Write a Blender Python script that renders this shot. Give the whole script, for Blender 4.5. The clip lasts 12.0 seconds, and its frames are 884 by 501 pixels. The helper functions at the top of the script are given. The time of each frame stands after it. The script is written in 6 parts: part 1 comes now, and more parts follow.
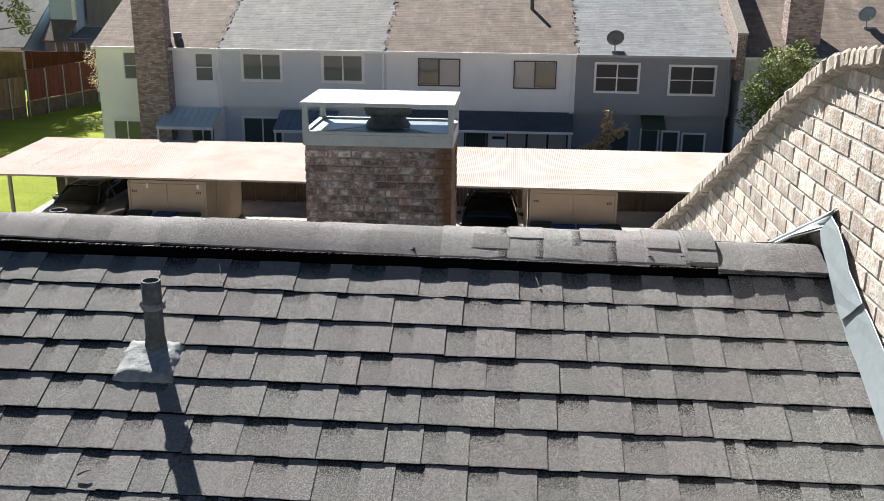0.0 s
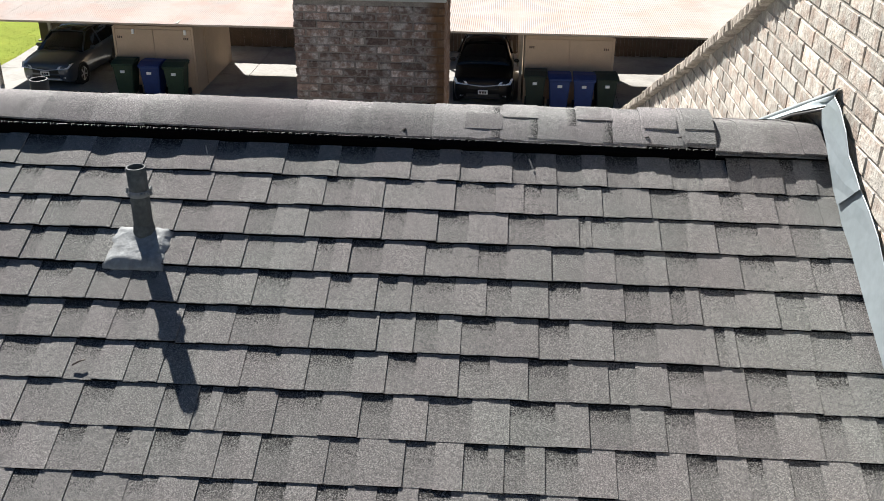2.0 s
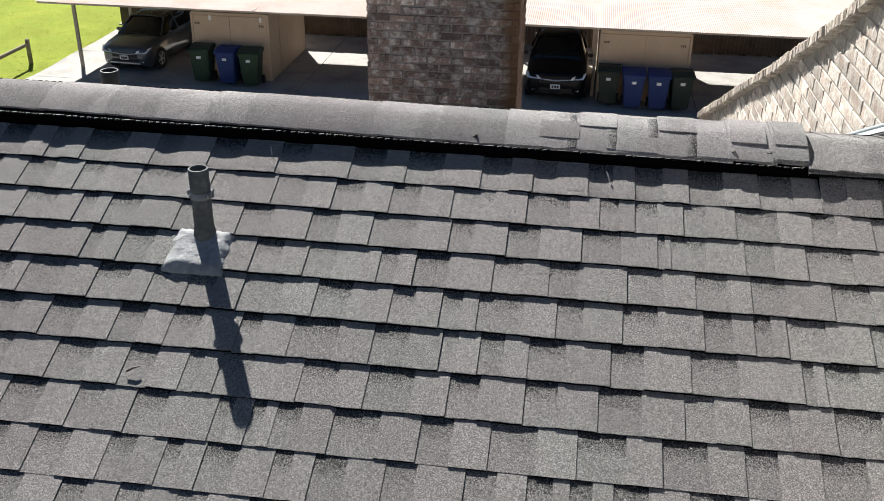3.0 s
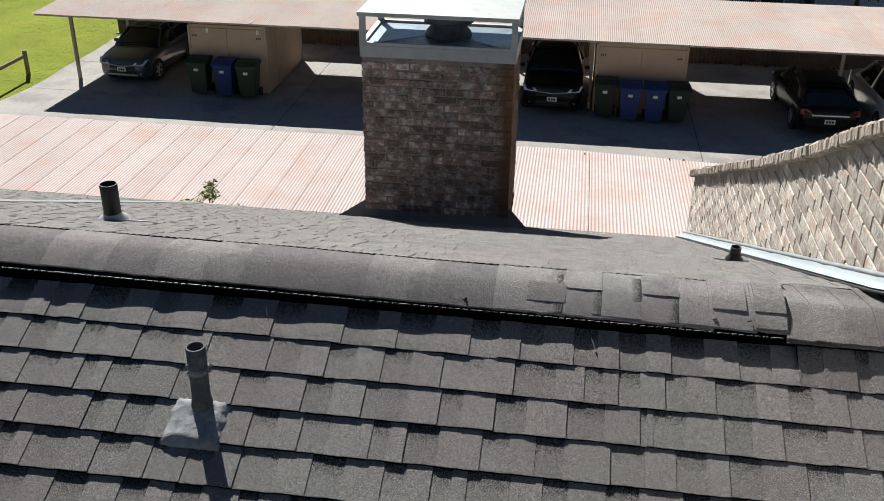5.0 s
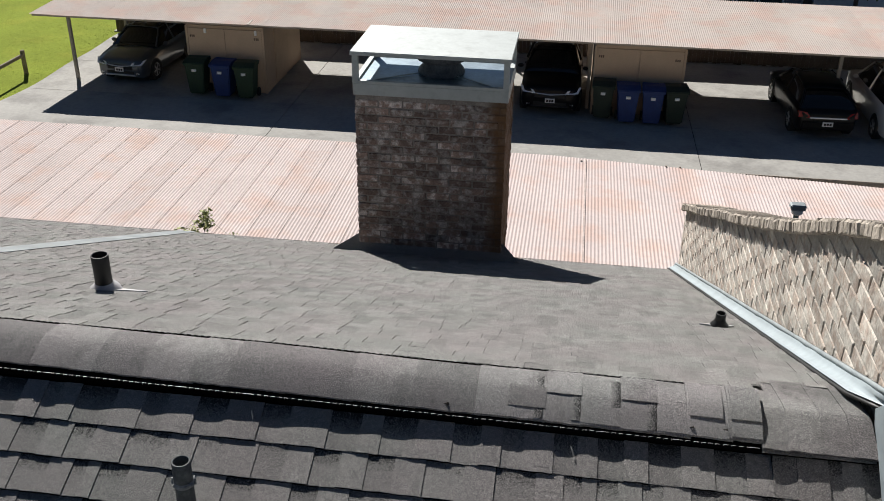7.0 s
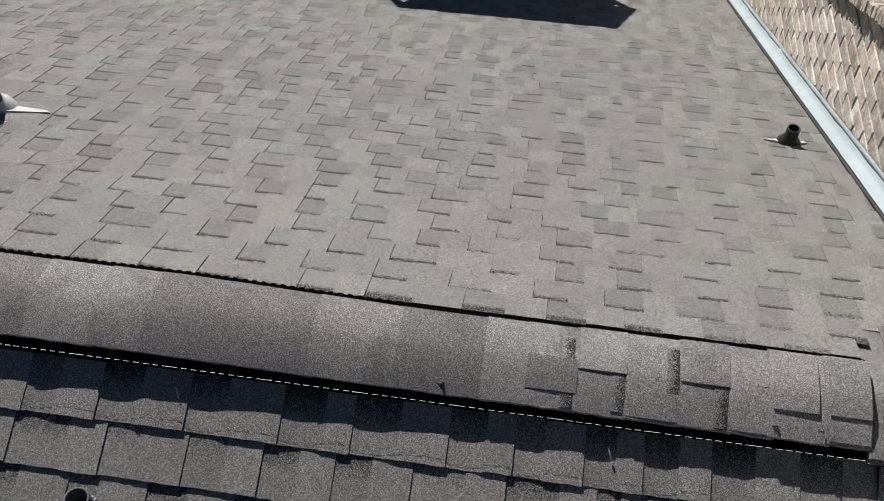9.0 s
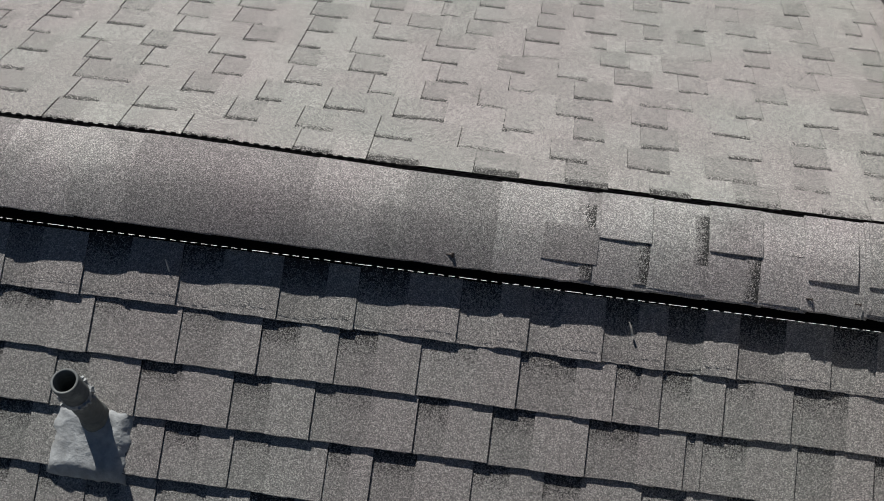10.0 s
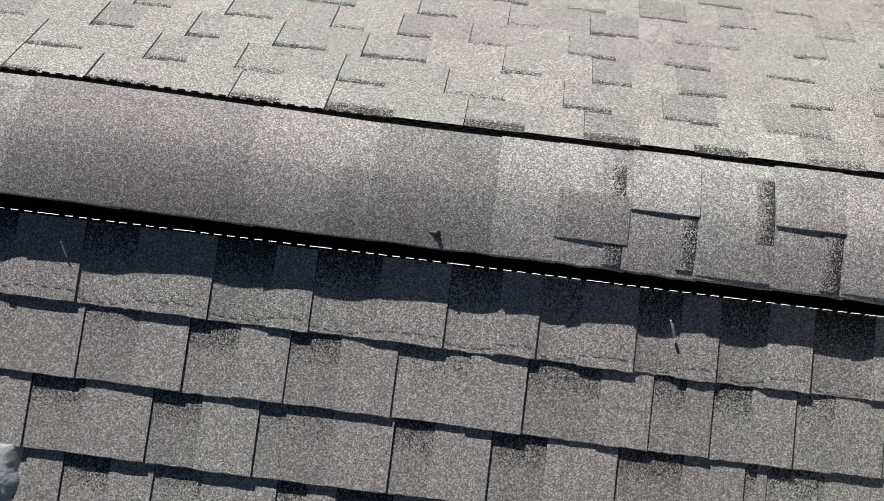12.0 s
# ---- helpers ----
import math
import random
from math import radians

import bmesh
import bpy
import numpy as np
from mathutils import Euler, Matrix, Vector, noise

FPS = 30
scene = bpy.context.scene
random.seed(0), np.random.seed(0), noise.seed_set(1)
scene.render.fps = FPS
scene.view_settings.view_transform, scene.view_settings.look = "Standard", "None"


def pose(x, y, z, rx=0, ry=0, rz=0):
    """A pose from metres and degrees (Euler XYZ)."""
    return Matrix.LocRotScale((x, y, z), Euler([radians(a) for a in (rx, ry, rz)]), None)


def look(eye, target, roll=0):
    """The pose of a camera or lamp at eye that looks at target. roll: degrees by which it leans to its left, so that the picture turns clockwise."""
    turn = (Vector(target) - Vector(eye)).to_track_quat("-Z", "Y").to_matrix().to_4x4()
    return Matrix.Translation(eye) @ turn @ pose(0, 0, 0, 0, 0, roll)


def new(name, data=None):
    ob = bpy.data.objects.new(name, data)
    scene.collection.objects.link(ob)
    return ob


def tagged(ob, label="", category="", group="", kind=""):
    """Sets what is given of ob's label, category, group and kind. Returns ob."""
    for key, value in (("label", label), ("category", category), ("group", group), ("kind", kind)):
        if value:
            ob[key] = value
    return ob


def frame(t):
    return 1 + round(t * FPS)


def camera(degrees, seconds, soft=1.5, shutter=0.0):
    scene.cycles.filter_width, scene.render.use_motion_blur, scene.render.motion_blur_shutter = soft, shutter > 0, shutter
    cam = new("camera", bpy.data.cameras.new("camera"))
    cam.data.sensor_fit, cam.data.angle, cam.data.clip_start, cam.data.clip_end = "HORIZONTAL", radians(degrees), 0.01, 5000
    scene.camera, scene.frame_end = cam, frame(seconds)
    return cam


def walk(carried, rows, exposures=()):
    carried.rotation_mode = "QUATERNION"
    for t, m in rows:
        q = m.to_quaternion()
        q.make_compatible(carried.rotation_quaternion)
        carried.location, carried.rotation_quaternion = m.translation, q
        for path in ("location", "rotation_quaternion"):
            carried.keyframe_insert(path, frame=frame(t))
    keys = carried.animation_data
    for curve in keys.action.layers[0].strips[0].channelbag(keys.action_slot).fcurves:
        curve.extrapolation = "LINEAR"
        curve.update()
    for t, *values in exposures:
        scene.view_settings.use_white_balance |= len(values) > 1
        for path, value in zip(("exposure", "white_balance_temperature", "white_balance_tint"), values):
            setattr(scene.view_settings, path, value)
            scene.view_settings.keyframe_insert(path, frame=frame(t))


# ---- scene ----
PATH = [
    (0.0, 0.342, -3.560, 0.969, -17.15, -0.55, 4.23),
    (0.5, 0.336, -3.551, 1.062, -23.31, -0.55, 4.13),
    (1.0, 0.343, -3.535, 1.086, -25.80, -0.50, 4.04),
    (1.5, 0.343, -3.503, 1.071, -26.13, -0.55, 3.92),
    (2.0, 0.342, -3.465, 1.073, -26.43, -0.56, 3.86),
    (2.5, 0.321, -3.391, 1.074, -26.72, -0.69, 6.31),
    (3.0, 0.318, -3.306, 1.071, -27.00, -0.68, 8.30),
    (3.5, 0.300, -3.220, 1.084, -27.17, -0.71, 8.29),
    (3.7, 0.285, -3.192, 1.087, -27.06, -0.77, 8.19),
    (5.3, 0.324, -3.127, 1.677, -27.42, -0.64, 8.16),
    (5.5, 0.330, -3.125, 1.672, -27.47, -0.68, 8.18),
    (6.0, 0.340, -3.126, 1.780, -27.59, -0.61, 8.18),
    (6.5, 0.365, -3.131, 2.009, -27.61, -0.57, 8.15),
    (6.7, 0.362, -3.100, 2.011, -27.54, -0.61, 8.16),
    (8.3, 0.232, -1.995, 2.055, -40.72, -0.78, 8.15),
    (8.5, 0.212, -1.844, 2.059, -43.93, -0.74, 8.16),
    (9.0, 0.159, -1.567, 2.078, -50.68, -0.77, 8.03),
    (9.5, 0.132, -1.492, 2.073, -57.06, -0.81, 7.97),
    (10.0, 0.109, -1.392, 1.950, -60.55, -0.69, 7.74),
    (10.5, 0.107, -1.261, 1.744, -61.34, -0.41, 7.62),
    (11.0, 0.078, -1.148, 1.547, -62.03, -0.97, 7.22),
    (11.5, 0.089, -1.111, 1.489, -62.37, -0.90, 7.21),
    (12.0, 0.095, -1.113, 1.477, -62.24, -0.93, 7.16),
]
cam = camera(49.69, 12.0, soft=0.9)
walk(cam, [(t, pose(x, y, z, 90 + pitch, roll, yaw)) for t, x, y, z, pitch, roll, yaw in PATH],
     exposures=[(0.0, 1.32), (0.5, 1.22), (2.7, 1.22), (3.4, 1.40), (3.7, 1.40), (5.3, 0.58), (6.0, 0.62), (6.7, 0.55), (8.3, 0.30), (9.0, 0.37), (9.5, 0.47), (10.0, 0.58), (11.0, 0.82), (12.0, 0.96)])

# ---- light: clear sky, sun behind the chimney side and to the west ----
SUN_WAY = Vector((-0.367, 0.697, 0.616)).normalized()
elevation = math.asin(SUN_WAY.z)
azimuth = math.atan2(SUN_WAY.x, SUN_WAY.y)
world = bpy.data.worlds.new("sky")
scene.world = world
world.use_nodes = True
sky = world.node_tree.nodes.new("ShaderNodeTexSky")
sky.sky_type, sky.sun_disc = "NISHITA", False
sky.ozone_density, sky.dust_density = 6.0, 0.3
sky.sun_elevation, sky.sun_rotation = elevation, azimuth
background = world.node_tree.nodes["Background"]
background.inputs["Strength"].default_value = 0.0238
world.node_tree.links.new(sky.outputs["Color"], background.inputs["Color"])
sun_data = bpy.data.lights.new("sun", "SUN")
sun_data.energy, sun_data.angle, sun_data.color = 5.0, radians(0.53), (1.0, 0.968, 0.925)
sun = new("sun", sun_data)
sun.matrix_world = look((0, 0, 0), -SUN_WAY)

# ---- materials ----


def material(name, base, rough=0.8, metal=0.0, var=0.25, coarse=2.0, fine=60.0, bump=0.2, bump_dist=0.004,
             tint=None, tint_amount=0.0, island=0.0, each=0.0, stretch=(1, 1, 1), spec=0.5, speck=0.0):
    """A procedural surface: two scales of tone variation, an optional second tint in patches, relief, and variation piece by piece."""
    m = bpy.data.materials.new(name)
    m.use_nodes = True
    nt = m.node_tree
    n, link = nt.nodes, nt.links.new
    bsdf = n["Principled BSDF"]
    bsdf.inputs["Roughness"].default_value = rough
    bsdf.inputs["Metallic"].default_value = metal
    bsdf.inputs["Specular IOR Level"].default_value = spec
    place = n.new("ShaderNodeNewGeometry")
    mp = n.new("ShaderNodeMapping")
    mp.inputs["Scale"].default_value = stretch
    link(place.outputs["Position"], mp.inputs["Vector"])

    def tex(scale, detail=4.0, ro=0.6):
        t = n.new("ShaderNodeTexNoise")
        t.inputs["Scale"].default_value, t.inputs["Detail"].default_value, t.inputs["Roughness"].default_value = scale, detail, ro
        link(mp.outputs["Vector"], t.inputs["Vector"])
        return t.outputs["Fac"]

    def rng(value, a, b, lo=0.3, hi=0.7):
        r = n.new("ShaderNodeMapRange")
        r.inputs["From Min"].default_value, r.inputs["From Max"].default_value = lo, hi
        r.inputs["To Min"].default_value, r.inputs["To Max"].default_value = a, b
        link(value, r.inputs["Value"])
        return r.outputs["Result"]

    def mul(a, b):
        x = n.new("ShaderNodeMath")
        x.operation = "MULTIPLY"
        link(a, x.inputs[0]), link(b, x.inputs[1])
        return x.outputs[0]

    small = tex(fine, 3.0)
    tone = mul(rng(tex(coarse), 1 - var, 1 + var), rng(small, 1 - var * 0.8 - speck, 1 + var * 0.8 + speck))
    if each:
        info = n.new("ShaderNodeObjectInfo")
        tone = mul(tone, rng(info.outputs["Random"], 1 - each, 1 + each, 0, 1))
    if island:
        geo = n.new("ShaderNodeNewGeometry")
        tone = mul(tone, rng(geo.outputs["Random Per Island"], 1 - island, 1 + island, 0, 1))
    mix = n.new("ShaderNodeMix")
    mix.data_type = "RGBA"
    mix.inputs["A"].default_value = (*base, 1)
    mix.inputs["B"].default_value = (*(tint or base), 1)
    if tint:
        patch = rng(tex(coarse * 1.7, 6.0), 0.0, 1.0, 0.62 - tint_amount * 0.3, 0.78 - tint_amount * 0.3)
        link(patch, mix.inputs["Factor"])
    else:
        mix.inputs["Factor"].default_value = 0.0
    scale = n.new("ShaderNodeVectorMath")
    scale.operation = "SCALE"
    link(mix.outputs["Result"], scale.inputs[0])
    link(tone, scale.inputs["Scale"])
    link(scale.outputs["Vector"], bsdf.inputs["Base Color"])
    if bump:
        b = n.new("ShaderNodeBump")
        b.inputs["Strength"].default_value, b.inputs["Distance"].default_value = bump, bump_dist
        link(small, b.inputs["Height"])
        link(b.outputs["Normal"], bsdf.inputs["Normal"])
    return m


def granules(name, base, dark, light, each=0.1, island=0.0, bump=0.4, patch=0.08, coarse=1.3, head=None):
    """Asphalt shingle: ceramic granules a millimetre or two across in mixed greys, blends tab by tab."""
    m = material(name, base, rough=0.92, var=0.06, speck=0.05, coarse=coarse, fine=300.0, bump=bump, bump_dist=0.002, each=each, island=island, spec=0.25,
                 tint=dark, tint_amount=patch)
    nt = m.node_tree
    n, link = nt.nodes, nt.links.new
    cell = n.new("ShaderNodeTexVoronoi")
    cell.inputs["Scale"].default_value = 530.0
    co = n.new("ShaderNodeNewGeometry")
    link(co.outputs["Position"], cell.inputs["Vector"])
    sep = n.new("ShaderNodeSeparateColor")
    link(cell.outputs["Color"], sep.inputs["Color"])
    ramp = n.new("ShaderNodeValToRGB")
    ramp.color_ramp.elements[0].color = (0.41, 0.41, 0.42, 1)
    ramp.color_ramp.elements[0].position = 0.1
    ramp.color_ramp.elements[1].color = (*light, 1)
    ramp.color_ramp.elements[1].position = 1.0
    mid = ramp.color_ramp.elements.new(0.72)
    mid.color = (1.0, 1.0, 1.0, 1)
    link(sep.outputs["Red"], ramp.inputs["Fac"])
    mx = n.new("ShaderNodeMix")
    mx.data_type, mx.blend_type = "RGBA", "MULTIPLY"
    mx.inputs["Factor"].default_value = 1.0
    bsdf = n["Principled BSDF"]
    link(bsdf.inputs["Base Color"].links[0].from_socket, mx.inputs["A"])
    link(ramp.outputs["Color"], mx.inputs["B"])
    # slow drift of the blend between a warm, a violet and a greenish grey
    drift = n.new("ShaderNodeTexNoise")
    drift.inputs["Scale"].default_value, drift.inputs["Detail"].default_value = 2.6, 2.0
    link(co.outputs["Position"], drift.inputs["Vector"])
    hue = n.new("ShaderNodeValToRGB")
    hue.color_ramp.elements[0].color, hue.color_ramp.elements[0].position = (1.022, 0.993, 1.012, 1), 0.36
    hue.color_ramp.elements[1].color, hue.color_ramp.elements[1].position = (0.975, 1.012, 1.0, 1), 0.64
    link(drift.outputs["Fac"], hue.inputs["Fac"])
    shift = n.new("ShaderNodeMix")
    shift.data_type, shift.blend_type = "RGBA", "MULTIPLY"
    shift.inputs["Factor"].default_value = 1.0
    link(mx.outputs["Result"], shift.inputs["A"])
    link(hue.outputs["Color"], shift.inputs["B"])
    colour = shift.outputs["Result"]
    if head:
        # shadow line: shade under the course above put into the granule colours, thinning out downwards: (start, end,
        # share)
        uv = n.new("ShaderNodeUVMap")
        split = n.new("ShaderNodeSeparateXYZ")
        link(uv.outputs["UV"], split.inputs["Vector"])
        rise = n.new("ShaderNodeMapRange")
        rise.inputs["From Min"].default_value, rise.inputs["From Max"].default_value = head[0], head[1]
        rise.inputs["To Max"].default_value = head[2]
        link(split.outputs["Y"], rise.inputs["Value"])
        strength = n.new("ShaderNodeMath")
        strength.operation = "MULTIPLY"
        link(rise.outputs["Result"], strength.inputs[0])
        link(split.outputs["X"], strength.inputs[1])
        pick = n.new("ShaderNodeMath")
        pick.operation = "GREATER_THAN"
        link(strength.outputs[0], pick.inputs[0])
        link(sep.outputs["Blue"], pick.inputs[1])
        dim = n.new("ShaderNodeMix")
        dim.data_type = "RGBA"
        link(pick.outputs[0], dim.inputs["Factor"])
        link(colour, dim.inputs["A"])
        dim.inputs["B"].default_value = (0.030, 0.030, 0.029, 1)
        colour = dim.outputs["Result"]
    link(colour, bsdf.inputs["Base Color"])
    relief = n.new("ShaderNodeBump")
    relief.inputs["Strength"].default_value, relief.inputs["Distance"].default_value = 1.0, 0.0016
    link(sep.outputs["Green"], relief.inputs["Height"])
    link(bsdf.inputs["Normal"].links[0].from_socket, relief.inputs["Normal"])
    link(relief.outputs["Normal"], bsdf.inputs["Normal"])
    return m


def glass_material(name, color=(0.02, 0.025, 0.03), rough=0.06):
    m = bpy.data.materials.new(name)
    m.use_nodes = True
    b = m.node_tree.nodes["Principled BSDF"]
    b.inputs["Base Color"].default_value = (*color, 1)
    b.inputs["Roughness"].default_value = rough
    b.inputs["Specular IOR Level"].default_value = 0.6
    return m


SHINGLE = granules("shingle_granules", (0.262, 0.253, 0.241), (0.225, 0.221, 0.215), (1.86, 1.84, 1.80), each=0.08)
SHINGLE_LOW = granules("shingle_granules_head_shade", (0.240, 0.234, 0.222), (0.205, 0.203, 0.197), (1.86, 1.84, 1.80), each=0.10, head=(0.50, 1.0, 0.85))
LOW_BACK = granules("shingle_head_shade_sunlit", (0.240, 0.233, 0.222), (0.205, 0.203, 0.197), (1.86, 1.84, 1.80), each=0.13, head=(0.74, 0.88, 0.80))
LOW_BACK_REST = granules("shingle_head_shade_sunlit_far", (0.232, 0.225, 0.214), (0.20, 0.198, 0.192), (1.86, 1.84, 1.80), each=0.0, island=0.16, head=(0.72, 0.86, 0.90))
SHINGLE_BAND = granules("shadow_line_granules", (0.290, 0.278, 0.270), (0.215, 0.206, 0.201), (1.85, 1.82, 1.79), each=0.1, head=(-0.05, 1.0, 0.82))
SHINGLE_REST = granules("shingle_granules_far", (0.260, 0.251, 0.239), (0.222, 0.218, 0.212), (1.86, 1.84, 1.80), each=0.0, island=0.10)
LOW_REST = granules("shingle_head_shade_far", (0.232, 0.226, 0.215), (0.205, 0.203, 0.197), (1.86, 1.84, 1.80), each=0.0, island=0.10, head=(0.50, 1.0, 0.85))
CAP_DARK = granules("dark_cap_granules", (0.215, 0.204, 0.200), (0.145, 0.139, 0.136), (1.85, 1.82, 1.79), each=0.08, patch=0.2, coarse=2.4)
CAP = granules("cap_granules", (0.265, 0.252, 0.245), (0.150, 0.144, 0.140), (1.85, 1.82, 1.79), each=0.14, patch=0.38, coarse=2.4)
# paler copy of the cap colour, brightening caps that catch too little sun
CAP_PALE = granules("pale_cap_granules", (0.315, 0.302, 0.294), (0.215, 0.206, 0.201), (1.85, 1.82, 1.79), each=0.10, patch=0.2, coarse=2.4)
BAFFLE_GLINT = material("white_baffle_glint", (0.80, 0.80, 0.80), 0.4, var=0.1)
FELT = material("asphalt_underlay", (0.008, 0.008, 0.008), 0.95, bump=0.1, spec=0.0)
VENT_PLASTIC = material("black_vent_plastic", (0.004, 0.004, 0.0045), 0.95, var=0.15, fine=90, spec=0.0)
PIPE_PAINT = material("weathered_dark_pipe", (0.075, 0.083, 0.083), 0.75, var=0.25, coarse=9, fine=70, tint=(0.13, 0.14, 0.135), tint_amount=0.3)
LEAD = material("lead_sheet", (0.255, 0.27, 0.275), 0.75, metal=0.0, var=0.22, coarse=10, fine=60, bump=0.5, bump_dist=0.006, tint=(0.22, 0.23, 0.23), tint_amount=0.3)
GALV = material("galvanised_flashing", (0.29, 0.325, 0.335), 0.55, metal=0.15, var=0.13, coarse=4, fine=35, bump=0.12, tint=(0.22, 0.25, 0.26), tint_amount=0.3)
FLASHING = material("bright_bent_flashing", (0.345, 0.395, 0.415), 0.5, metal=0.3, var=0.08, coarse=4, fine=30, bump=0.06, tint=(0.335, 0.39, 0.41), tint_amount=0.3)
FADED = material("faded_flashing_plate", (0.46, 0.45, 0.455), 0.8, var=0.12, coarse=12, fine=60)
BRICK_RED = material("chimney_brick", (0.225, 0.160, 0.132), 0.92, var=0.34, coarse=9, fine=60, bump=0.7, bump_dist=0.005, each=0.45,
                     tint=(0.47, 0.425, 0.39), tint_amount=0.52)
BRICK_PALE = material("lime_washed_brick", (0.40, 0.322, 0.265), 0.92, var=0.26, coarse=9, fine=55, bump=0.9, bump_dist=0.006, each=0.26,
                      tint=(0.50, 0.462, 0.405), tint_amount=0.75)
BRICK_COPE = material("weathered_coping_brick", (0.42, 0.365, 0.305), 0.92, var=0.25, coarse=9, fine=65, bump=0.8, bump_dist=0.005, each=0.2,
                      tint=(0.30, 0.26, 0.21), tint_amount=0.5)
MORTAR = material("old_mortar", (0.25, 0.222, 0.195), 0.95, var=0.25, coarse=8, fine=80, bump=0.6)
MORTAR_PALE = material("pale_mortar", (0.33, 0.30, 0.262), 0.95, var=0.22, coarse=8, fine=80, bump=0.8)


def rust_streak(m, x0, x1, color):
    """Rust washed down the brickwork from the metal cap, with a ragged edge between x0 and x1."""
    nt = m.node_tree
    n, link = nt.nodes, nt.links.new
    place = n.new("ShaderNodeNewGeometry")
    sep = n.new("ShaderNodeSeparateXYZ")
    link(place.outputs["Position"], sep.inputs["Vector"])
    rag = n.new("ShaderNodeTexNoise")
    rag.inputs["Scale"].default_value, rag.inputs["Detail"].default_value = 5.0, 5.0
    link(place.outputs["Position"], rag.inputs["Vector"])
    add = n.new("ShaderNodeMath")
    add.operation, add.inputs[1].default_value = "MULTIPLY_ADD", 0.22
    link(rag.outputs["Fac"], add.inputs[0])
    link(sep.outputs["X"], add.inputs[2])
    rise = n.new("ShaderNodeMapRange")
    rise.inputs["From Min"].default_value, rise.inputs["From Max"].default_value = x0 + 0.11, x1 + 0.11
    rise.inputs["To Max"].default_value = 0.88
    link(add.outputs[0], rise.inputs["Value"])
    stop = n.new("ShaderNodeMath")
    stop.operation, stop.inputs[1].default_value = "LESS_THAN", 0.0
    link(sep.outputs["X"], stop.inputs[0])
    both = n.new("ShaderNodeMath")
    both.operation = "MULTIPLY"
    link(rise.outputs["Result"], both.inputs[0])
    link(stop.outputs[0], both.inputs[1])
    mx = n.new("ShaderNodeMix")
    mx.data_type = "RGBA"
    bsdf = n["Principled BSDF"]
    link(both.outputs[0], mx.inputs["Factor"])
    link(bsdf.inputs["Base Color"].links[0].from_socket, mx.inputs["A"])
    mx.inputs["B"].default_value = (*color, 1)
    link(mx.outputs["Result"], bsdf.inputs["Base Color"])


rust_streak(BRICK_RED, -0.33, -0.22, (0.155, 0.078, 0.030))
rust_streak(MORTAR, -0.33, -0.22, (0.12, 0.062, 0.026))
CHASE = material("galvanised_chimney_cap", (0.41, 0.44, 0.428), 0.6, metal=0.1, var=0.06, coarse=5, fine=30, bump=0.05, tint=(0.36, 0.385, 0.372), tint_amount=0.35)
# the lid's blue shade on the pan is put into this darker metal
PAN = material("shaded_pan_metal", (0.30, 0.37, 0.42), 0.35, metal=0.75, var=0.15, coarse=4, fine=30, bump=0.1, tint=(0.22, 0.28, 0.33), tint_amount=0.3)
FLUE = material("sooty_flue_metal", (0.10, 0.11, 0.12), 0.6, metal=0.4, var=0.3, coarse=8, fine=50)
CONCRETE = material("driveway_concrete", (0.35, 0.338, 0.312), 0.9, var=0.13, coarse=0.35, fine=9, bump=0.2, tint=(0.25, 0.24, 0.222), tint_amount=0.4)
GRASS_SOIL = material("lawn_ground", (0.222, 0.272, 0.038), 0.95, spec=0.05, var=0.16, coarse=0.4, fine=14, bump=0.3, bump_dist=0.02, tint=(0.245, 0.275, 0.04), tint_amount=0.4)
GRASS = material("grass_blades", (0.235, 0.292, 0.042), 0.95, spec=0.05, var=0.14, coarse=0.5, fine=8, bump=0, island=0.22, tint=(0.27, 0.325, 0.05), tint_amount=0.4)
CORRUGATED = material("faded_corrugated_metal", (0.60, 0.515, 0.488), 0.85, var=0.07, coarse=0.7, fine=9, bump=0.05, each=0.04,
                      tint=(0.60, 0.455, 0.40), tint_amount=0.45, spec=0.15)
CORRUGATED_FAR = material("pale_corrugated_metal", (0.475, 0.415, 0.378), 0.85, var=0.07, coarse=0.5, fine=9, bump=0.05, each=0.04,
                          tint=(0.49, 0.37, 0.32), tint_amount=0.55, spec=0.15)


def dirty_valleys(m, pitch, depth, color):
    """Dirt that gathers in the valleys of a corrugated sheet, ridge after ridge along x."""
    nt = m.node_tree
    n, link = nt.nodes, nt.links.new
    place = n.new("ShaderNodeNewGeometry")
    sep = n.new("ShaderNodeSeparateXYZ")
    link(place.outputs["Position"], sep.inputs["Vector"])
    wave = n.new("ShaderNodeMath")
    wave.operation = "MULTIPLY"
    wave.inputs[1].default_value = 2 * math.pi / pitch
    link(sep.outputs["X"], wave.inputs[0])
    cosine = n.new("ShaderNodeMath")
    cosine.operation = "COSINE"
    link(wave.outputs[0], cosine.inputs[0])
    grime = n.new("ShaderNodeMapRange")
    grime.inputs["From Min"].default_value, grime.inputs["From Max"].default_value = 0.1, -1.0
    grime.inputs["To Min"].default_value, grime.inputs["To Max"].default_value = 0.0, depth
    link(cosine.outputs[0], grime.inputs["Value"])
    mx = n.new("ShaderNodeMix")
    mx.data_type = "RGBA"
    bsdf = n["Principled BSDF"]
    link(grime.outputs["Result"], mx.inputs["Factor"])
    link(bsdf.inputs["Base Color"].links[0].from_socket, mx.inputs["A"])
    mx.inputs["B"].default_value = (*color, 1)
    link(mx.outputs["Result"], bsdf.inputs["Base Color"])


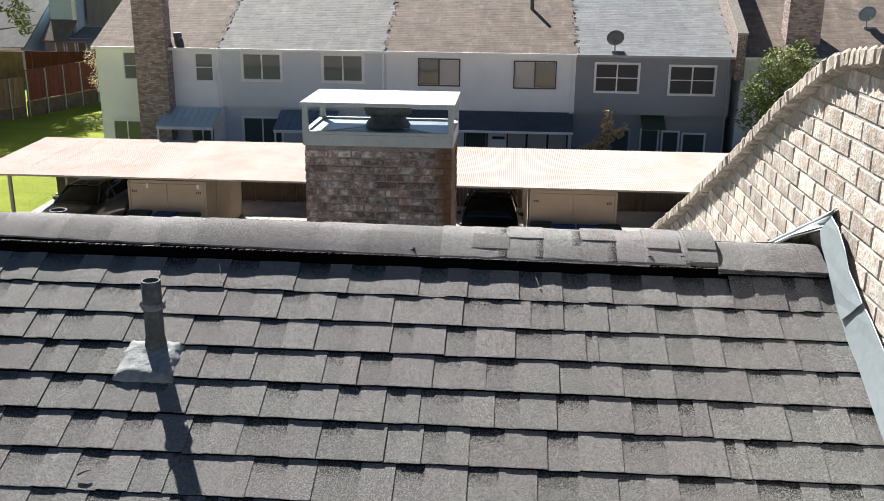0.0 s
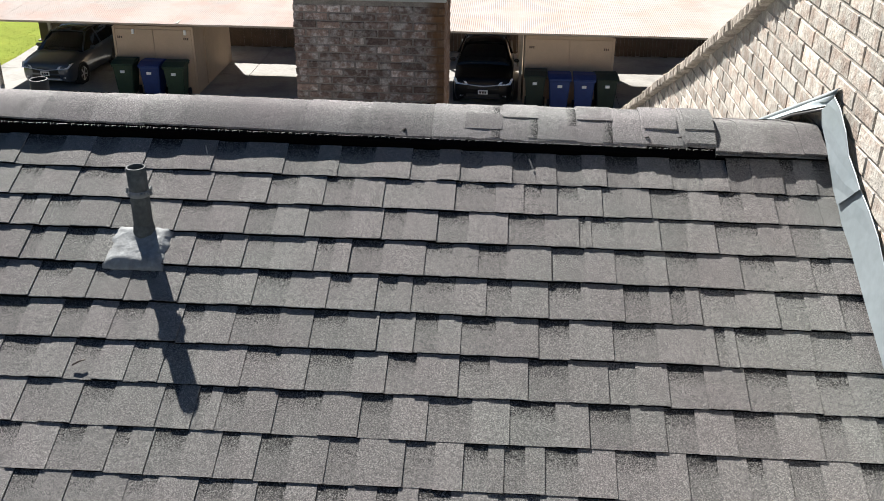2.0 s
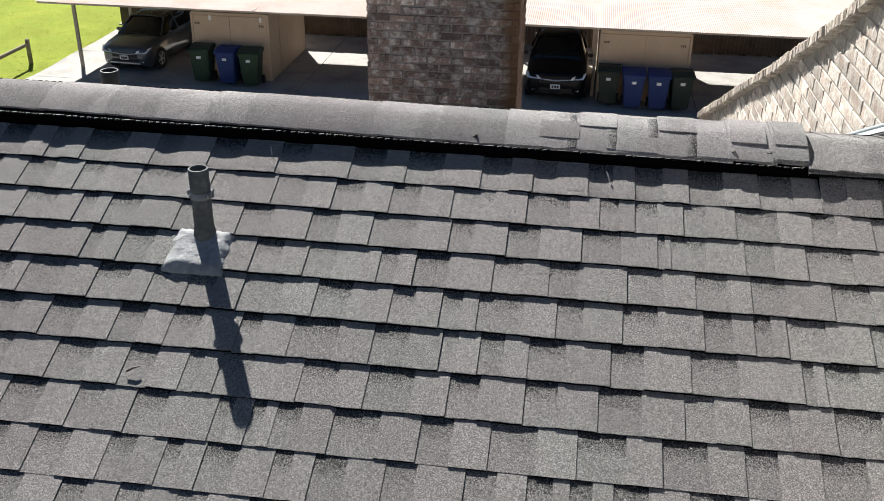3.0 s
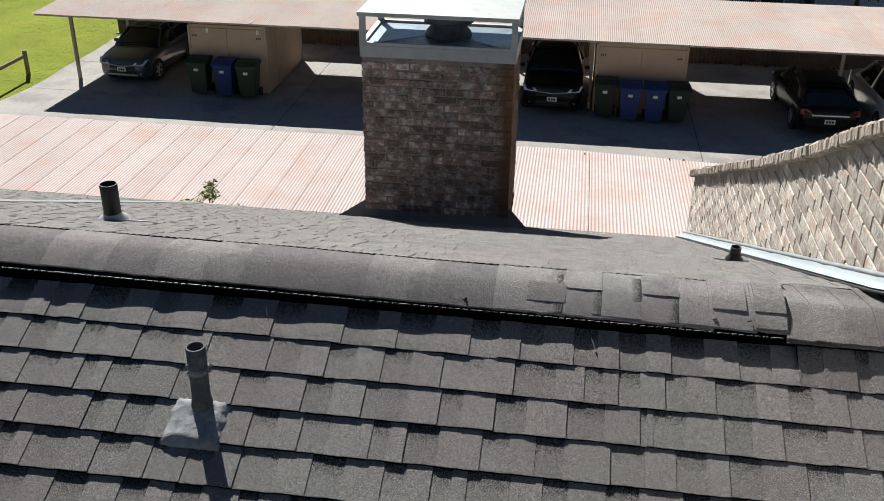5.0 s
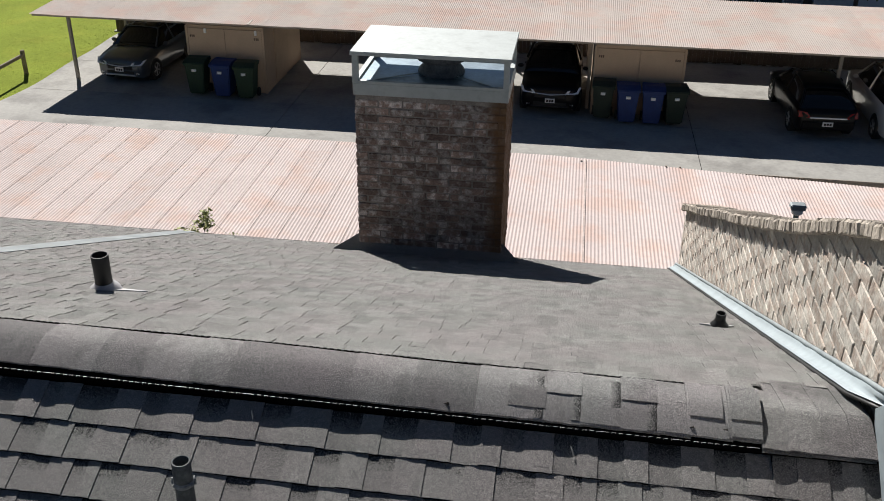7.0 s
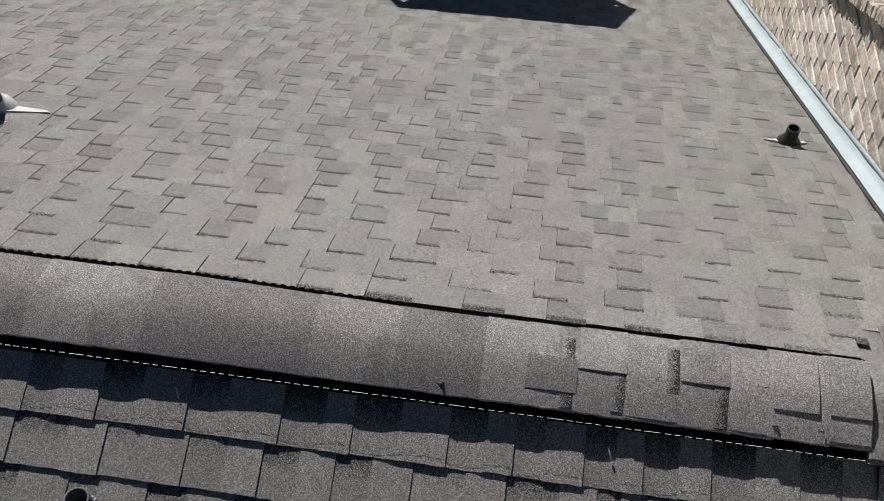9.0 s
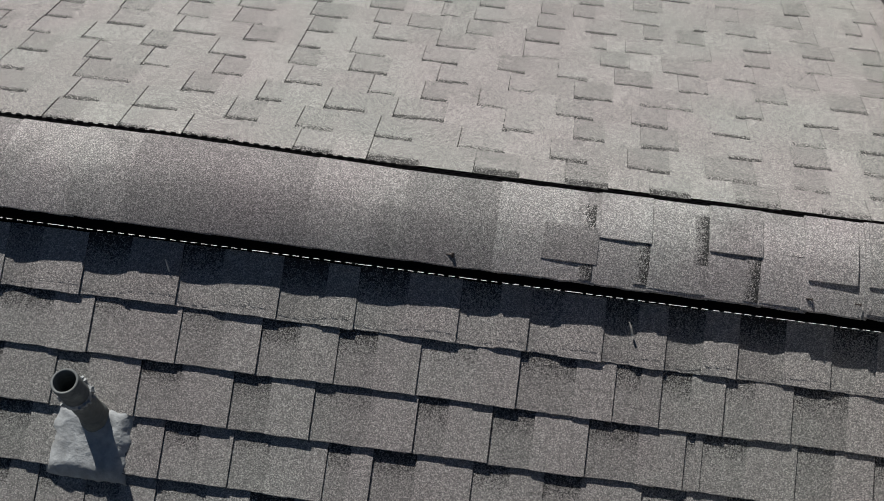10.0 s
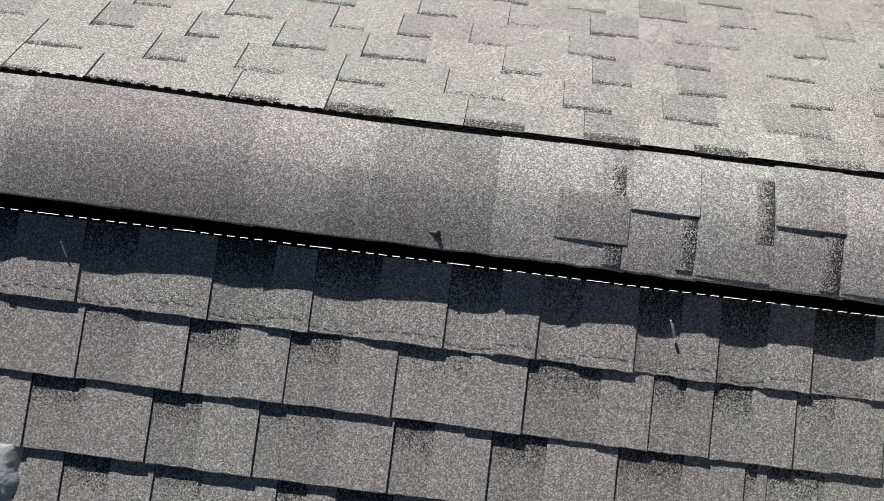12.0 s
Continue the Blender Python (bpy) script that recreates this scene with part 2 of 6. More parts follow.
dirty_valleys(CORRUGATED, 0.0667, 0.26, (0.43, 0.355, 0.335))
dirty_valleys(CORRUGATED_FAR, 0.0667, 0.10, (0.37, 0.30, 0.26))
STEEL_POST = material("painted_steel_post", (0.30, 0.27, 0.23), 0.6, var=0.15, coarse=3, fine=30)
SHED_WALL = material("tan_stucco", (0.52, 0.40, 0.285), 0.9, var=0.08, coarse=1.2, fine=40, bump=0.2)
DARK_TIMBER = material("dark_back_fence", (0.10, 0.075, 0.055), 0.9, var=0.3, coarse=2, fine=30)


# ---- mesh helpers ----


def thing(name, loc=(0, 0, 0), label="", category="", group="", kind="", m=None):
    ob = new(name)
    ob.matrix_world = m if m is not None else Matrix.Translation(loc)
    return tagged(ob, label, category, group, kind)


def mesh_of(bm, name, mat, smooth=False):
    bmesh.ops.recalc_face_normals(bm, faces=bm.faces)
    me = bpy.data.meshes.new(name)
    bm.to_mesh(me)
    bm.free()
    for f in me.polygons:
        f.use_smooth = smooth
    me.materials.append(mat)
    return me


def part(name, bm, mat, parent=None, label="", smooth=False):
    ob = new(name, mesh_of(bm, name, mat, smooth))
    if parent is not None:
        ob.parent = parent
    if label:
        ob["label"] = label
    return ob


def put(name, me, parent, loc, scale=(1, 1, 1), turn=(0, 0, 0)):
    """Another object on a shared mesh."""
    ob = new(name, me)
    ob.parent = parent
    ob.location, ob.scale, ob.rotation_euler = loc, scale, turn
    return ob


def box(bm, x0, x1, y0, y1, z0, z1, m=None):
    vs = [bm.verts.new(p) for p in ((x0, y0, z0), (x1, y0, z0), (x1, y1, z0), (x0, y1, z0), (x0, y0, z1), (x1, y0, z1), (x1, y1, z1), (x0, y1, z1))]
    for q in ((3, 2, 1, 0), (4, 5, 6, 7), (0, 1, 5, 4), (1, 2, 6, 5), (2, 3, 7, 6), (3, 0, 4, 7)):
        bm.faces.new([vs[i] for i in q])
    if m is not None:
        bmesh.ops.transform(bm, matrix=m, verts=vs)
    return vs


def boxed(*boxes):
    bm = bmesh.new()
    for b in boxes:
        box(bm, *b)
    return bm


def bevelled(bm, width, segments=1):
    bmesh.ops.bevel(bm, geom=list(bm.edges), offset=width, segments=segments, affect="EDGES")
    return bm


def lathe(bm, profile, steps=24, m=None, cap_ends=False):
    """Turns a profile of (radius, height) round z."""
    rings = [[bm.verts.new((r * math.cos(2 * math.pi * i / steps), r * math.sin(2 * math.pi * i / steps), z)) for i in range(steps)] for r, z in profile]
    for a, b in zip(rings, rings[1:]):
        for i in range(steps):
            bm.faces.new((a[i], a[(i + 1) % steps], b[(i + 1) % steps], b[i]))
    if cap_ends:
        bm.faces.new(rings[0]), bm.faces.new(rings[-1])
    if m is not None:
        bmesh.ops.transform(bm, matrix=m, verts=[v for r in rings for v in r])
    return rings


def tube(bm, a, b, r0, r1=None, steps=8):
    a, b = Vector(a), Vector(b)
    m = Matrix.Translation(a) @ (b - a).to_track_quat("Z", "Y").to_matrix().to_4x4()
    lathe(bm, [(r0, 0), (r1 if r1 is not None else r0, (b - a).length)], steps, m, True)


def prism(bm, outline, x0, x1):
    """Extrudes an outline of (y, z) along x."""
    a = [bm.verts.new((x0, y, z)) for y, z in outline]
    b = [bm.verts.new((x1, y, z)) for y, z in outline]
    k = len(outline)
    for i in range(k):
        bm.faces.new((a[i], a[(i + 1) % k], b[(i + 1) % k], b[i]))
    bm.faces.new(a[::-1]), bm.faces.new(b)


def sheet(bm, grid):
    """A skin over a grid of points."""
    vs = [[bm.verts.new(p) for p in row] for row in grid]
    for r, s in zip(vs, vs[1:]):
        for i in range(len(r) - 1):
            bm.faces.new((r[i], r[i + 1], s[i + 1], s[i]))
    return vs

# ---- the near house's roof ----
GROUND = -8.5
PITCH_F, PITCH_B = math.atan(0.4169), math.atan(0.452)
EXPOSURE = 0.1435
WALL_X = 1.49
EAVE_Y = 5.27
FRONT_FRAME = Matrix.Rotation(PITCH_F, 4, "X")
BACK_FRAME = Matrix.Translation((0, 0, -0.049)) @ Matrix.Rotation(math.pi, 4, "Z") @ Matrix.Rotation(PITCH_B, 4, "X")

# solid roof body under the shingles, gable to gable
bm = bmesh.new()
prism(bm, [(-7.0, -7.0 * 0.4169 - 0.004), (-0.17, -0.077), (0.09, -0.096), (EAVE_Y, -0.049 - 0.452 * EAVE_Y - 0.004),
           (EAVE_Y, -0.049 - 0.452 * EAVE_Y - 0.16), (-0.0564, -0.32), (-7.0, -7.0 * 0.4169 - 0.2)], -9.0, WALL_X)
roof = tagged(part("roof", bm, FELT), "pitched asphalt shingle roof of the near house", "roof", kind="structure")
front = thing("roof_slope_front", label="shaded slope of grey laminated asphalt shingles", category="roof slope", kind="structure", m=FRONT_FRAME)
back = thing("roof_slope_back", label="sunlit slope of grey laminated asphalt shingles", category="roof slope", kind="structure", m=BACK_FRAME)


# thickness of a tab at its lower edge and under the course above
TOOTH, LOW = (0.0075, 0.0031), (0.0052, 0.0009)
TAB_FACES = [(4, 5, 6, 7), (0, 1, 5, 4), (1, 2, 6, 5), (3, 0, 4, 7)]
E_BACK = 0.120


def tab_verts(w, thick, reach):
    """A tab in its own frame: lower edge at y = 0, thicker at that edge, tucked thin under the course above."""
    return [(0, 0, -0.004), (w, 0, -0.004), (w, reach, -0.004), (0, reach, -0.004), (0, 0, thick[0]), (w, 0, thick[0]), (w, reach, thick[1]), (0, reach, thick[1])]


def tab_mesh(name, thick, mat, exposure, strength=1.0, sag=0.0):
    """A tab one metre wide, to be scaled, with a slightly uneven edge. Its UVs hold the strength of the painted shade
    and the height on the tab.
    """
    me = bpy.data.meshes.new(name)
    n = 6
    verts, faces = [], []
    rnd = random.Random(name)
    reach = exposure + 0.012
    for i in range(n + 1):
        x = i / n
        j = rnd.uniform(-0.0013, 0.0013)
        z = sag * math.sin(math.pi * x) + rnd.uniform(-0.0004, 0.0004)
        zm = 0.5 * (thick[0] + thick[1])
        verts += [(x, j, -0.004), (x, j, thick[0] - 0.001 + z), (x, j + 0.0015, thick[0] + z), (x, 0.5 * reach, zm + z), (x, reach, thick[1] + z * 0.5)]
    for i in range(n):
        a, b = 5 * i, 5 * i + 5
        faces += [(a, b, b + 1, a + 1), (a + 1, b + 1, b + 2, a + 2), (a + 2, b + 2, b + 3, a + 3), (a + 3, b + 3, b + 4, a + 4)]
    faces += [(0, 1, 2, 3, 4), (5 * n + 4, 5 * n + 3, 5 * n + 2, 5 * n + 1, 5 * n)]
    me.from_pydata(verts, [], faces)
    me.materials.append(mat)
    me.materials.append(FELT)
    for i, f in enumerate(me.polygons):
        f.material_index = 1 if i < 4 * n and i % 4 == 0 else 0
    uv = me.uv_layers.new(name="UVMap")
    for loop in me.loops:
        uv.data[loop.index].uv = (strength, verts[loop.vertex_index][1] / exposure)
    me.update()
    return me


STRENGTHS = (1.0, 0.75, 0.35, 0.9)
TEETH = [tab_mesh(f"tooth_{i}", TOOTH, SHINGLE, EXPOSURE) for i in range(4)]
LOWS = [tab_mesh(f"low_{i}", LOW, SHINGLE_LOW, EXPOSURE, g) for i, g in enumerate(STRENGTHS)]
TOP_LOWS = [tab_mesh(f"top_low_{i}", LOW, SHINGLE_LOW, EXPOSURE, g, sag=-0.0026) for i, g in enumerate(STRENGTHS)]
TOP_TEETH = [tab_mesh(f"top_tooth_{i}", TOOTH, SHINGLE, EXPOSURE, sag=0.0008) for i in range(4)]
BACK_TEETH = [tab_mesh(f"back_tooth_{i}", TOOTH, SHINGLE, E_BACK) for i in range(4)]
BACK_LOWS = [tab_mesh(f"back_low_{i}", LOW, LOW_BACK, E_BACK, g) for i, g in enumerate((1.0, 0.85, 0.5, 0.95))]

# joints between tabs, course by course below the ridge, in metres along it
JOINTS = [
    [-1.47, -1.34, -1.09, -0.89, -0.65, -0.40, -0.21, 0.04, 0.21, 0.39, 0.54, 0.71, 0.93, 1.12, 1.30],
    [-1.51, -1.31, -1.10, -0.85, -0.63, -0.43, -0.24, -0.04, 0.20, 0.43, 0.54, 0.69, 0.85, 1.08, 1.26],
    [-1.46, -1.26, -1.16, -0.92, -0.71, -0.48, -0.28, -0.03, 0.15, 0.38, 0.61, 0.65, 0.87, 1.05, 1.29],
    [-1.41, -1.18, -1.06, -0.88, -0.63, -0.46, -0.23, -0.12, 0.12, 0.29, 0.52, 0.72, 0.88, 1.11, 1.33],
    [-1.33, -1.10, -0.92, -0.80, -0.63, -0.40, -0.17, -0.02, 0.09, 0.32, 0.51, 0.74, 0.88, 0.97, 1.20],
    [-1.20, -0.98, -0.81, -0.60, -0.44, -0.20, 0.00, 0.11, 0.25, 0.48, 0.70, 1.00, 1.06, 1.28],
    [-1.12, -0.90, -0.72, -0.62, -0.38, -0.19, 0.04, 0.25, 0.45, 0.68, 0.85, 1.07, 1.27],
    [-1.00, -0.83, -0.59, -0.49, -0.42, -0.26, -0.02, 0.17, 0.40, 0.62, 0.83, 1.02, 1.25],
]
BACK_JOINTS = [
    [-1.30, -1.09, -0.89, -0.72, -0.43, -0.24, 0.03, 0.26, 0.47, 0.68, 0.89, 1.09],
    [-1.32, -1.08, -0.89, -0.64, -0.45, -0.24, -0.02, 0.22, 0.42, 0.62, 0.84, 1.03],
    [-1.34, -1.11, -0.80, -0.59, -0.40, -0.21, 0.09, 0.28, 0.46, 0.69, 0.86, 1.04],
    [-1.33, -1.13, -0.96, -0.75, -0.54, -0.30, -0.15, 0.01, 0.23, 0.44, 0.66, 0.88, 1.06],
    [-1.36, -1.19, -1.01, -0.80, -0.56, -0.38, -0.12, 0.09, 0.28, 0.47, 0.74, 0.93, 1.12],
    [-1.36, -1.16, -0.95, -0.73, -0.56, -0.40, -0.18, 0.05, 0.23, 0.40, 0.59, 0.81, 1.03],
    [-1.42, -1.17, -0.98, -0.80, -0.56, -0.35, -0.15, 0.12, 0.36, 0.55, 0.74, 0.93, 1.14],
]
rng_tabs = random.Random(7)


def course_joints(known, lo, hi):
    xs = list(known) or [lo + rng_tabs.uniform(0, 0.2)]
    while xs[0] > lo:
        xs.insert(0, xs[0] - rng_tabs.choice((0.11, 0.16, 0.19, 0.21, 0.24)))
    while xs[-1] < hi:
        xs.append(xs[-1] + rng_tabs.choice((0.11, 0.16, 0.19, 0.21, 0.24)))
    return xs


# lower edges of the first courses below the ridge, and each one's lift, fitted to the camera's view
FRONT_EDGES = [0.4835, 0.6204, 0.7570, 0.8970, 1.0400]
FRONT_EDGES += [1.0400 + EXPOSURE * i for i in range(1, 27)]
RIDE = (0.0262, 0.0236, 0.0206, 0.0160, 0.0108, 0.0058, 0.0022)
BACK_SKEW = 0.018


def ride_up(k, x):
    """How far a course below the ridge is lifted, less towards the wall."""
    return RIDE[k] - 0.0085 * max(-1.5, x) * RIDE[k] / RIDE[0] if k < len(RIDE) else 0.0


def lay(parent, edges, lo, hi, near):
    """Lays courses of tabs; those for which near(x, s) holds are pieces, the others join into one mesh."""
    verts, faces, slots, uvs = [], [], [], []
    sunlit = parent is back
    exposure = E_BACK if sunlit else EXPOSURE
    for k, s in edges:
        if sunlit:
            known = sorted(-x for x in BACK_JOINTS[k]) if k < len(BACK_JOINTS) else ()
        else:
            known = JOINTS[k] if k < len(JOINTS) else ()
        js = course_joints(known, lo, hi)
        for a, b in zip(js, js[1:]):
            share = rng_tabs.uniform(0.38, 0.60)
            split = a + (b - a) * (1 - share if sunlit else share)
            for x0, x1, tooth in ((a, split, sunlit), (split, b, not sunlit)):
                x0, x1 = max(x0, lo), min(x1, hi)
                if x1 - x0 < 0.012:
                    continue
                xm = 0.5 * (x0 + x1)
                gap = (0.0012 if sunlit else 0.0008) if tooth else 0.0003
                shift = gap if sunlit and tooth else 0.0
                h = (0.0 if sunlit else ride_up(k, xm)) + rng_tabs.uniform(-0.0005, 0.0007)
                slip = rng_tabs.uniform(-0.0020, 0.0020)
                place = s + (BACK_SKEW * xm if sunlit and k < 24 else 0.0)
                # past the vent the top course climbs to the low caps
                climb = 0.115 if k == 0 and not sunlit and xm > 1.085 else 0.0
                reach = exposure + 0.012
                tall = min(1.0, (place + (0.062 if xm > -1.085 else -0.095)) / reach) if sunlit else 1.0
                if tall < 0.05:
                    continue
                if near(xm, s):
                    if sunlit:
                        me = (BACK_TEETH if tooth else BACK_LOWS)[rng_tabs.randrange(4)]
                    elif k == 0:
                        me = (TOP_TEETH if tooth else TOP_LOWS)[rng_tabs.randrange(4)]
                    else:
                        me = (TEETH if tooth else LOWS)[rng_tabs.randrange(4)]
                    put("shingle", me, parent, (x0 + shift, -place + slip, h), (x1 - x0 - gap, tall, 1), (climb, 0, rng_tabs.uniform(-0.003, 0.003) - (BACK_SKEW if sunlit else 0)))
                else:
                    o = len(verts)
                    part_verts = tab_verts(x1 - x0 - gap, TOOTH if tooth else LOW, reach * tall)
                    verts += [(x + x0 + shift, y - place + slip, z + h) for x, y, z in part_verts]
                    faces += [tuple(i + o for i in f) for f in TAB_FACES]
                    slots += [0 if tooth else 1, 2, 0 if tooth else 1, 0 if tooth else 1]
                    g = rng_tabs.choice(STRENGTHS)
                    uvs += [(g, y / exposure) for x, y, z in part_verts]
    me = bpy.data.meshes.new("shingle_field")
    me.from_pydata(verts, [], faces)
    me.materials.append(SHINGLE_REST)
    me.materials.append(LOW_BACK_REST if sunlit else LOW_REST)
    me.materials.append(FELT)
    for f, slot in zip(me.polygons, slots):
        f.material_index = slot
    uv = me.uv_layers.new(name="UVMap")
    for loop in me.loops:
        uv.data[loop.index].uv = uvs[loop.vertex_index]
    me.update()
    ob = new("shingle_field", me)
    ob.parent = parent
    tagged(ob, kind="stuff")


lay(front, list(enumerate(FRONT_EDGES)), -5.2, WALL_X - 0.02, lambda x, s: -1.55 < x < 1.49 and s < 1.42)
lay(back, [(k, 0.046 + k * E_BACK) for k in range(0, 48)], -(WALL_X - 0.06), 7.5, lambda x, s: -1.35 < x < 1.35 and s < 1.25)
# the slopes' outer parts, away from the ridge's end
far_front = [(40 + k, 1.0400 + EXPOSURE * k) for k in range(27, 46)]
lay(front, far_front, -8.98, WALL_X - 0.02, lambda x, s: False)
lay(front, [(60, s) for s in FRONT_EDGES], -8.98, -5.2, lambda x, s: False)
lay(back, [(60, 0.046 + k * E_BACK) for k in range(0, 48)], 7.5, 8.98, lambda x, s: False)
# starter course that shows past the vent's end
for x0, x1, tooth in ((1.085, 1.17, True), (1.17, 1.245, False), (1.245, 1.36, True), (1.36, 1.455, False)):
    put("shingle", (TEETH if tooth else LOWS)[1], front, (x0, -0.338, 0.0455), (x1 - x0 - 0.001, 0.3, 1))

# ---- ridge vent and its caps ----
VENT_END = 1.09


def cap_front(x):
    """The shaded edge of the caps, which sinks a little towards the wall, as (y, z)."""
    x = max(x, -2.6)
    return -0.304, -0.0545 - 0.015 * x


def cap_back(x):
    """The sunlit edge of the caps, as (y, z)."""
    return -0.078 + 0.017 * min(1.0, max(0.0, (-0.1 - x) / 0.6)), -0.0095


def lip(x):
    """The baffle's outer edge, standing off the vent below the caps."""
    x = max(x, -2.6)
    return -0.334, -0.0540 - 0.0095 * x


def cap_profile(x, lift=0.0, low=False, n=18):
    """Cross-section of the caps from the shaded edge to the sunlit edge, as (y, z)."""
    out = []
    if low:
        # folded over the bare ridge: a crease between two flat flanks
        yf, zf, yc, zc, yb, zb = -0.324, -0.0695, -0.162, -0.0165, 0.115, -0.0945
        for i in range(n + 1):
            y = yf + (yb - yf) * i / n
            z = min(zf + (y - yf) * (zc - zf) / (yc - yf), zb + (y - yb) * (zc - zb) / (yc - yb))
            out.append((y, z - 0.004 * max(0.0, 1 - abs(y - yc) / 0.05) + lift))
        return out
    yf, zf = cap_front(x)
    yb, zb = cap_back(x)
    h = 0.126 - 0.036 * min(1.0, max(0.0, (x + 0.35) / 0.6))
    for i in range(n + 1):
        u = i / n
        bulge = 0.25 * (1 - abs(2 * u - 1) ** 1.65)
        out.append((yf + u * (yb - yf), zf + u * (zb - zf) + h * bulge + lift))
    return out


def cap_piece(x0, x1, lift, parent, thick=0.006, rise=0.0, low=False, mat=None):
    """One bent cap shingle: a curved slab with a wavy lower edge."""
    bm = bmesh.new()
    top, under = [], []
    rnd = random.Random(int(x0 * 1000) + 17)
    nx = 5
    for i in range(nx + 1):
        x = x0 + (x1 - x0) * i / nx
        t = i / nx
        prof = cap_profile(x, lift + rise * (1 - t) - 0.002 * t, low)
        dip = rnd.uniform(-0.0012, 0.0012)
        row = [Vector((x + rnd.uniform(-0.0008, 0.0008), y, z)) for y, z in prof]
        row[0].z += dip
        row[0].y += dip
        row[1].z += 0.5 * dip
        top.append(row)
        under.append([p - Vector((0, 0, thick)) for p in row])
    vt, vu = sheet(bm, top), sheet(bm, under)
    m = len(top[0])
    for i in range(nx):
        bm.faces.new((vt[i][0], vt[i + 1][0], vu[i + 1][0], vu[i][0]))
        bm.faces.new((vt[i][m - 1], vu[i][m - 1], vu[i + 1][m - 1], vt[i + 1][m - 1]))
    for i in range(m - 1):
        bm.faces.new((vt[0][i], vu[0][i], vu[0][i + 1], vt[0][i + 1]))
        bm.faces.new((vt[nx][i], vt[nx][i + 1], vu[nx][i + 1], vu[nx][i]))
    return part("cap_shingle", bm, mat or CAP, parent, smooth=False)


vent = thing("ridge_vent", label="black plastic ridge vent under bent grey cap shingles", category="roof vent")
bm = bmesh.new()
rings = []
for x in (-9.0, -2.6, -1.2, -0.7, -0.4, -0.1, 0.4, VENT_END):
    (yf, zf), (yb, zb) = cap_front(x), cap_back(x)
    rings.append([bm.verts.new((x, y, z)) for y, z in ((-0.290, -0.128), (yf - 0.013, zf - 0.024), (yf - 0.011, zf - 0.019), (yf + 0.003, zf - 0.010), (yf + 0.035, zf + 0.004),
                                                       (-0.190, -0.012), (yb - 0.010, zb - 0.010), (yb + 0.0145, zb - 0.006), (yb + 0.0145, zb - 0.045), (-0.09, -0.085))])
for a, b in zip(rings, rings[1:]):
    for i in range(len(a)):
        k = (i + 1) % len(a)
        bm.faces.new((a[i], a[k], b[k], b[i]))
bm.faces.new(rings[0][::-1]), bm.faces.new(rings[-1])
part("vent_body", bm, VENT_PLASTIC, vent)
# glints on the shaded lip painted as white teeth, ribs along the sunny side
bm = bmesh.new()
x = -4.2
k = 0
rng_v = random.Random(31)
while x < VENT_END - 0.03:
    wide = 0.014 if k % 9 != 8 else 0.040
    y, z = lip(x)
    z += 0.0006 * rng_v.random()
    box(bm, x, x + wide, y - 0.0005, y + 0.0005, z - 0.00015, z + 0.00015)
    box(bm, x - 0.0004, x, y - 0.0001, y + 0.0012, z - 0.0050, z)
    x += wide + 0.009 + 0.004 * rng_v.random()
    k += 1
part("baffle", bm, BAFFLE_GLINT, vent, "white glints painted along the vent's baffle edge")
bm = bmesh.new()
x = -4.2
while x < VENT_END - 0.02:
    yb, zb = cap_back(x)
    box(bm, x, x + 0.014, yb + 0.012, yb + 0.0172, -0.052, zb - 0.0045)
    x += 0.027
part("louvre", bm, VENT_PLASTIC, vent)

rng_cap = random.Random(3)
edges = [0.104, -0.125, -0.352, -0.600, -0.800, -0.942, -1.12, -1.33, -1.55, -1.80, -2.05, -2.30, -2.60, -2.9, -3.2, -3.5, -3.9, -4.3, -4.7, -5.1, -5.5, -5.9, -6.3, -6.7, -7.1, -7.5, -7.9, -8.3, -8.7, -9.0]
for i, (a, b) in enumerate(zip(edges[1:], edges)):
    dark = i in (0, 2, 3, 6, 8, 9, 12, 15)
    cap_piece(a, b + 0.02, rng_cap.uniform(-0.002, 0.002), vent, rise=0.001, mat=CAP_DARK if dark else CAP)
# laminated caps towards the wall
for a, b, lift in ((0.104, 0.225, 0.001), (0.213, 0.35, 0.001), (0.343, 0.482, 0.0012), (0.473, 0.62, 0.0012), (0.610, 0.745, 0.0014), (0.735, 0.85, 0.0014), (0.835, 0.99, 0.008), (0.975, VENT_END, 0.011)):
    cap_piece(a, b, lift, vent, thick=0.008, rise=0.001, mat=CAP_PALE)


def cap_patch(x0, x1, u0, u1, lift, name="cap_patch", mat=None):
    """A square of the laminated overlay on a cap, between two shares of its width."""
    bm = bmesh.new()
    i0, i1 = round(u0 * 40), round(u1 * 40)
    rows = []
    for x in (x0, x0 + (x1 - x0) * 0.5, x1):
        rows.append([(x, y, z) for y, z in cap_profile(x, lift, n=40)[i0:i1 + 1]])
    low = [[(p[0], p[1], p[2] - 0.008) for p in r] for r in rows]
    vt, vl = sheet(bm, rows), sheet(bm, low)
    m = len(rows[0])
    for r in (0, 2):
        for i in range(m - 1):
            bm.faces.new((vt[r][i], vt[r][i + 1], vl[r][i + 1], vl[r][i]))
    for i in range(2):
        for e in (0, m - 1):
            bm.faces.new((vt[i][e], vt[i + 1][e], vl[i + 1][e], vl[i][e]))
    ob = part(name, bm, mat or CAP, vent)
    # the share of painted shade grows across a band
    uv = ob.data.uv_layers.new(name="UVMap")
    for loop in ob.data.loops:
        uv.data[loop.index].uv = (1.0, (ob.data.vertices[loop.vertex_index].co.x - x0) / (x1 - x0))


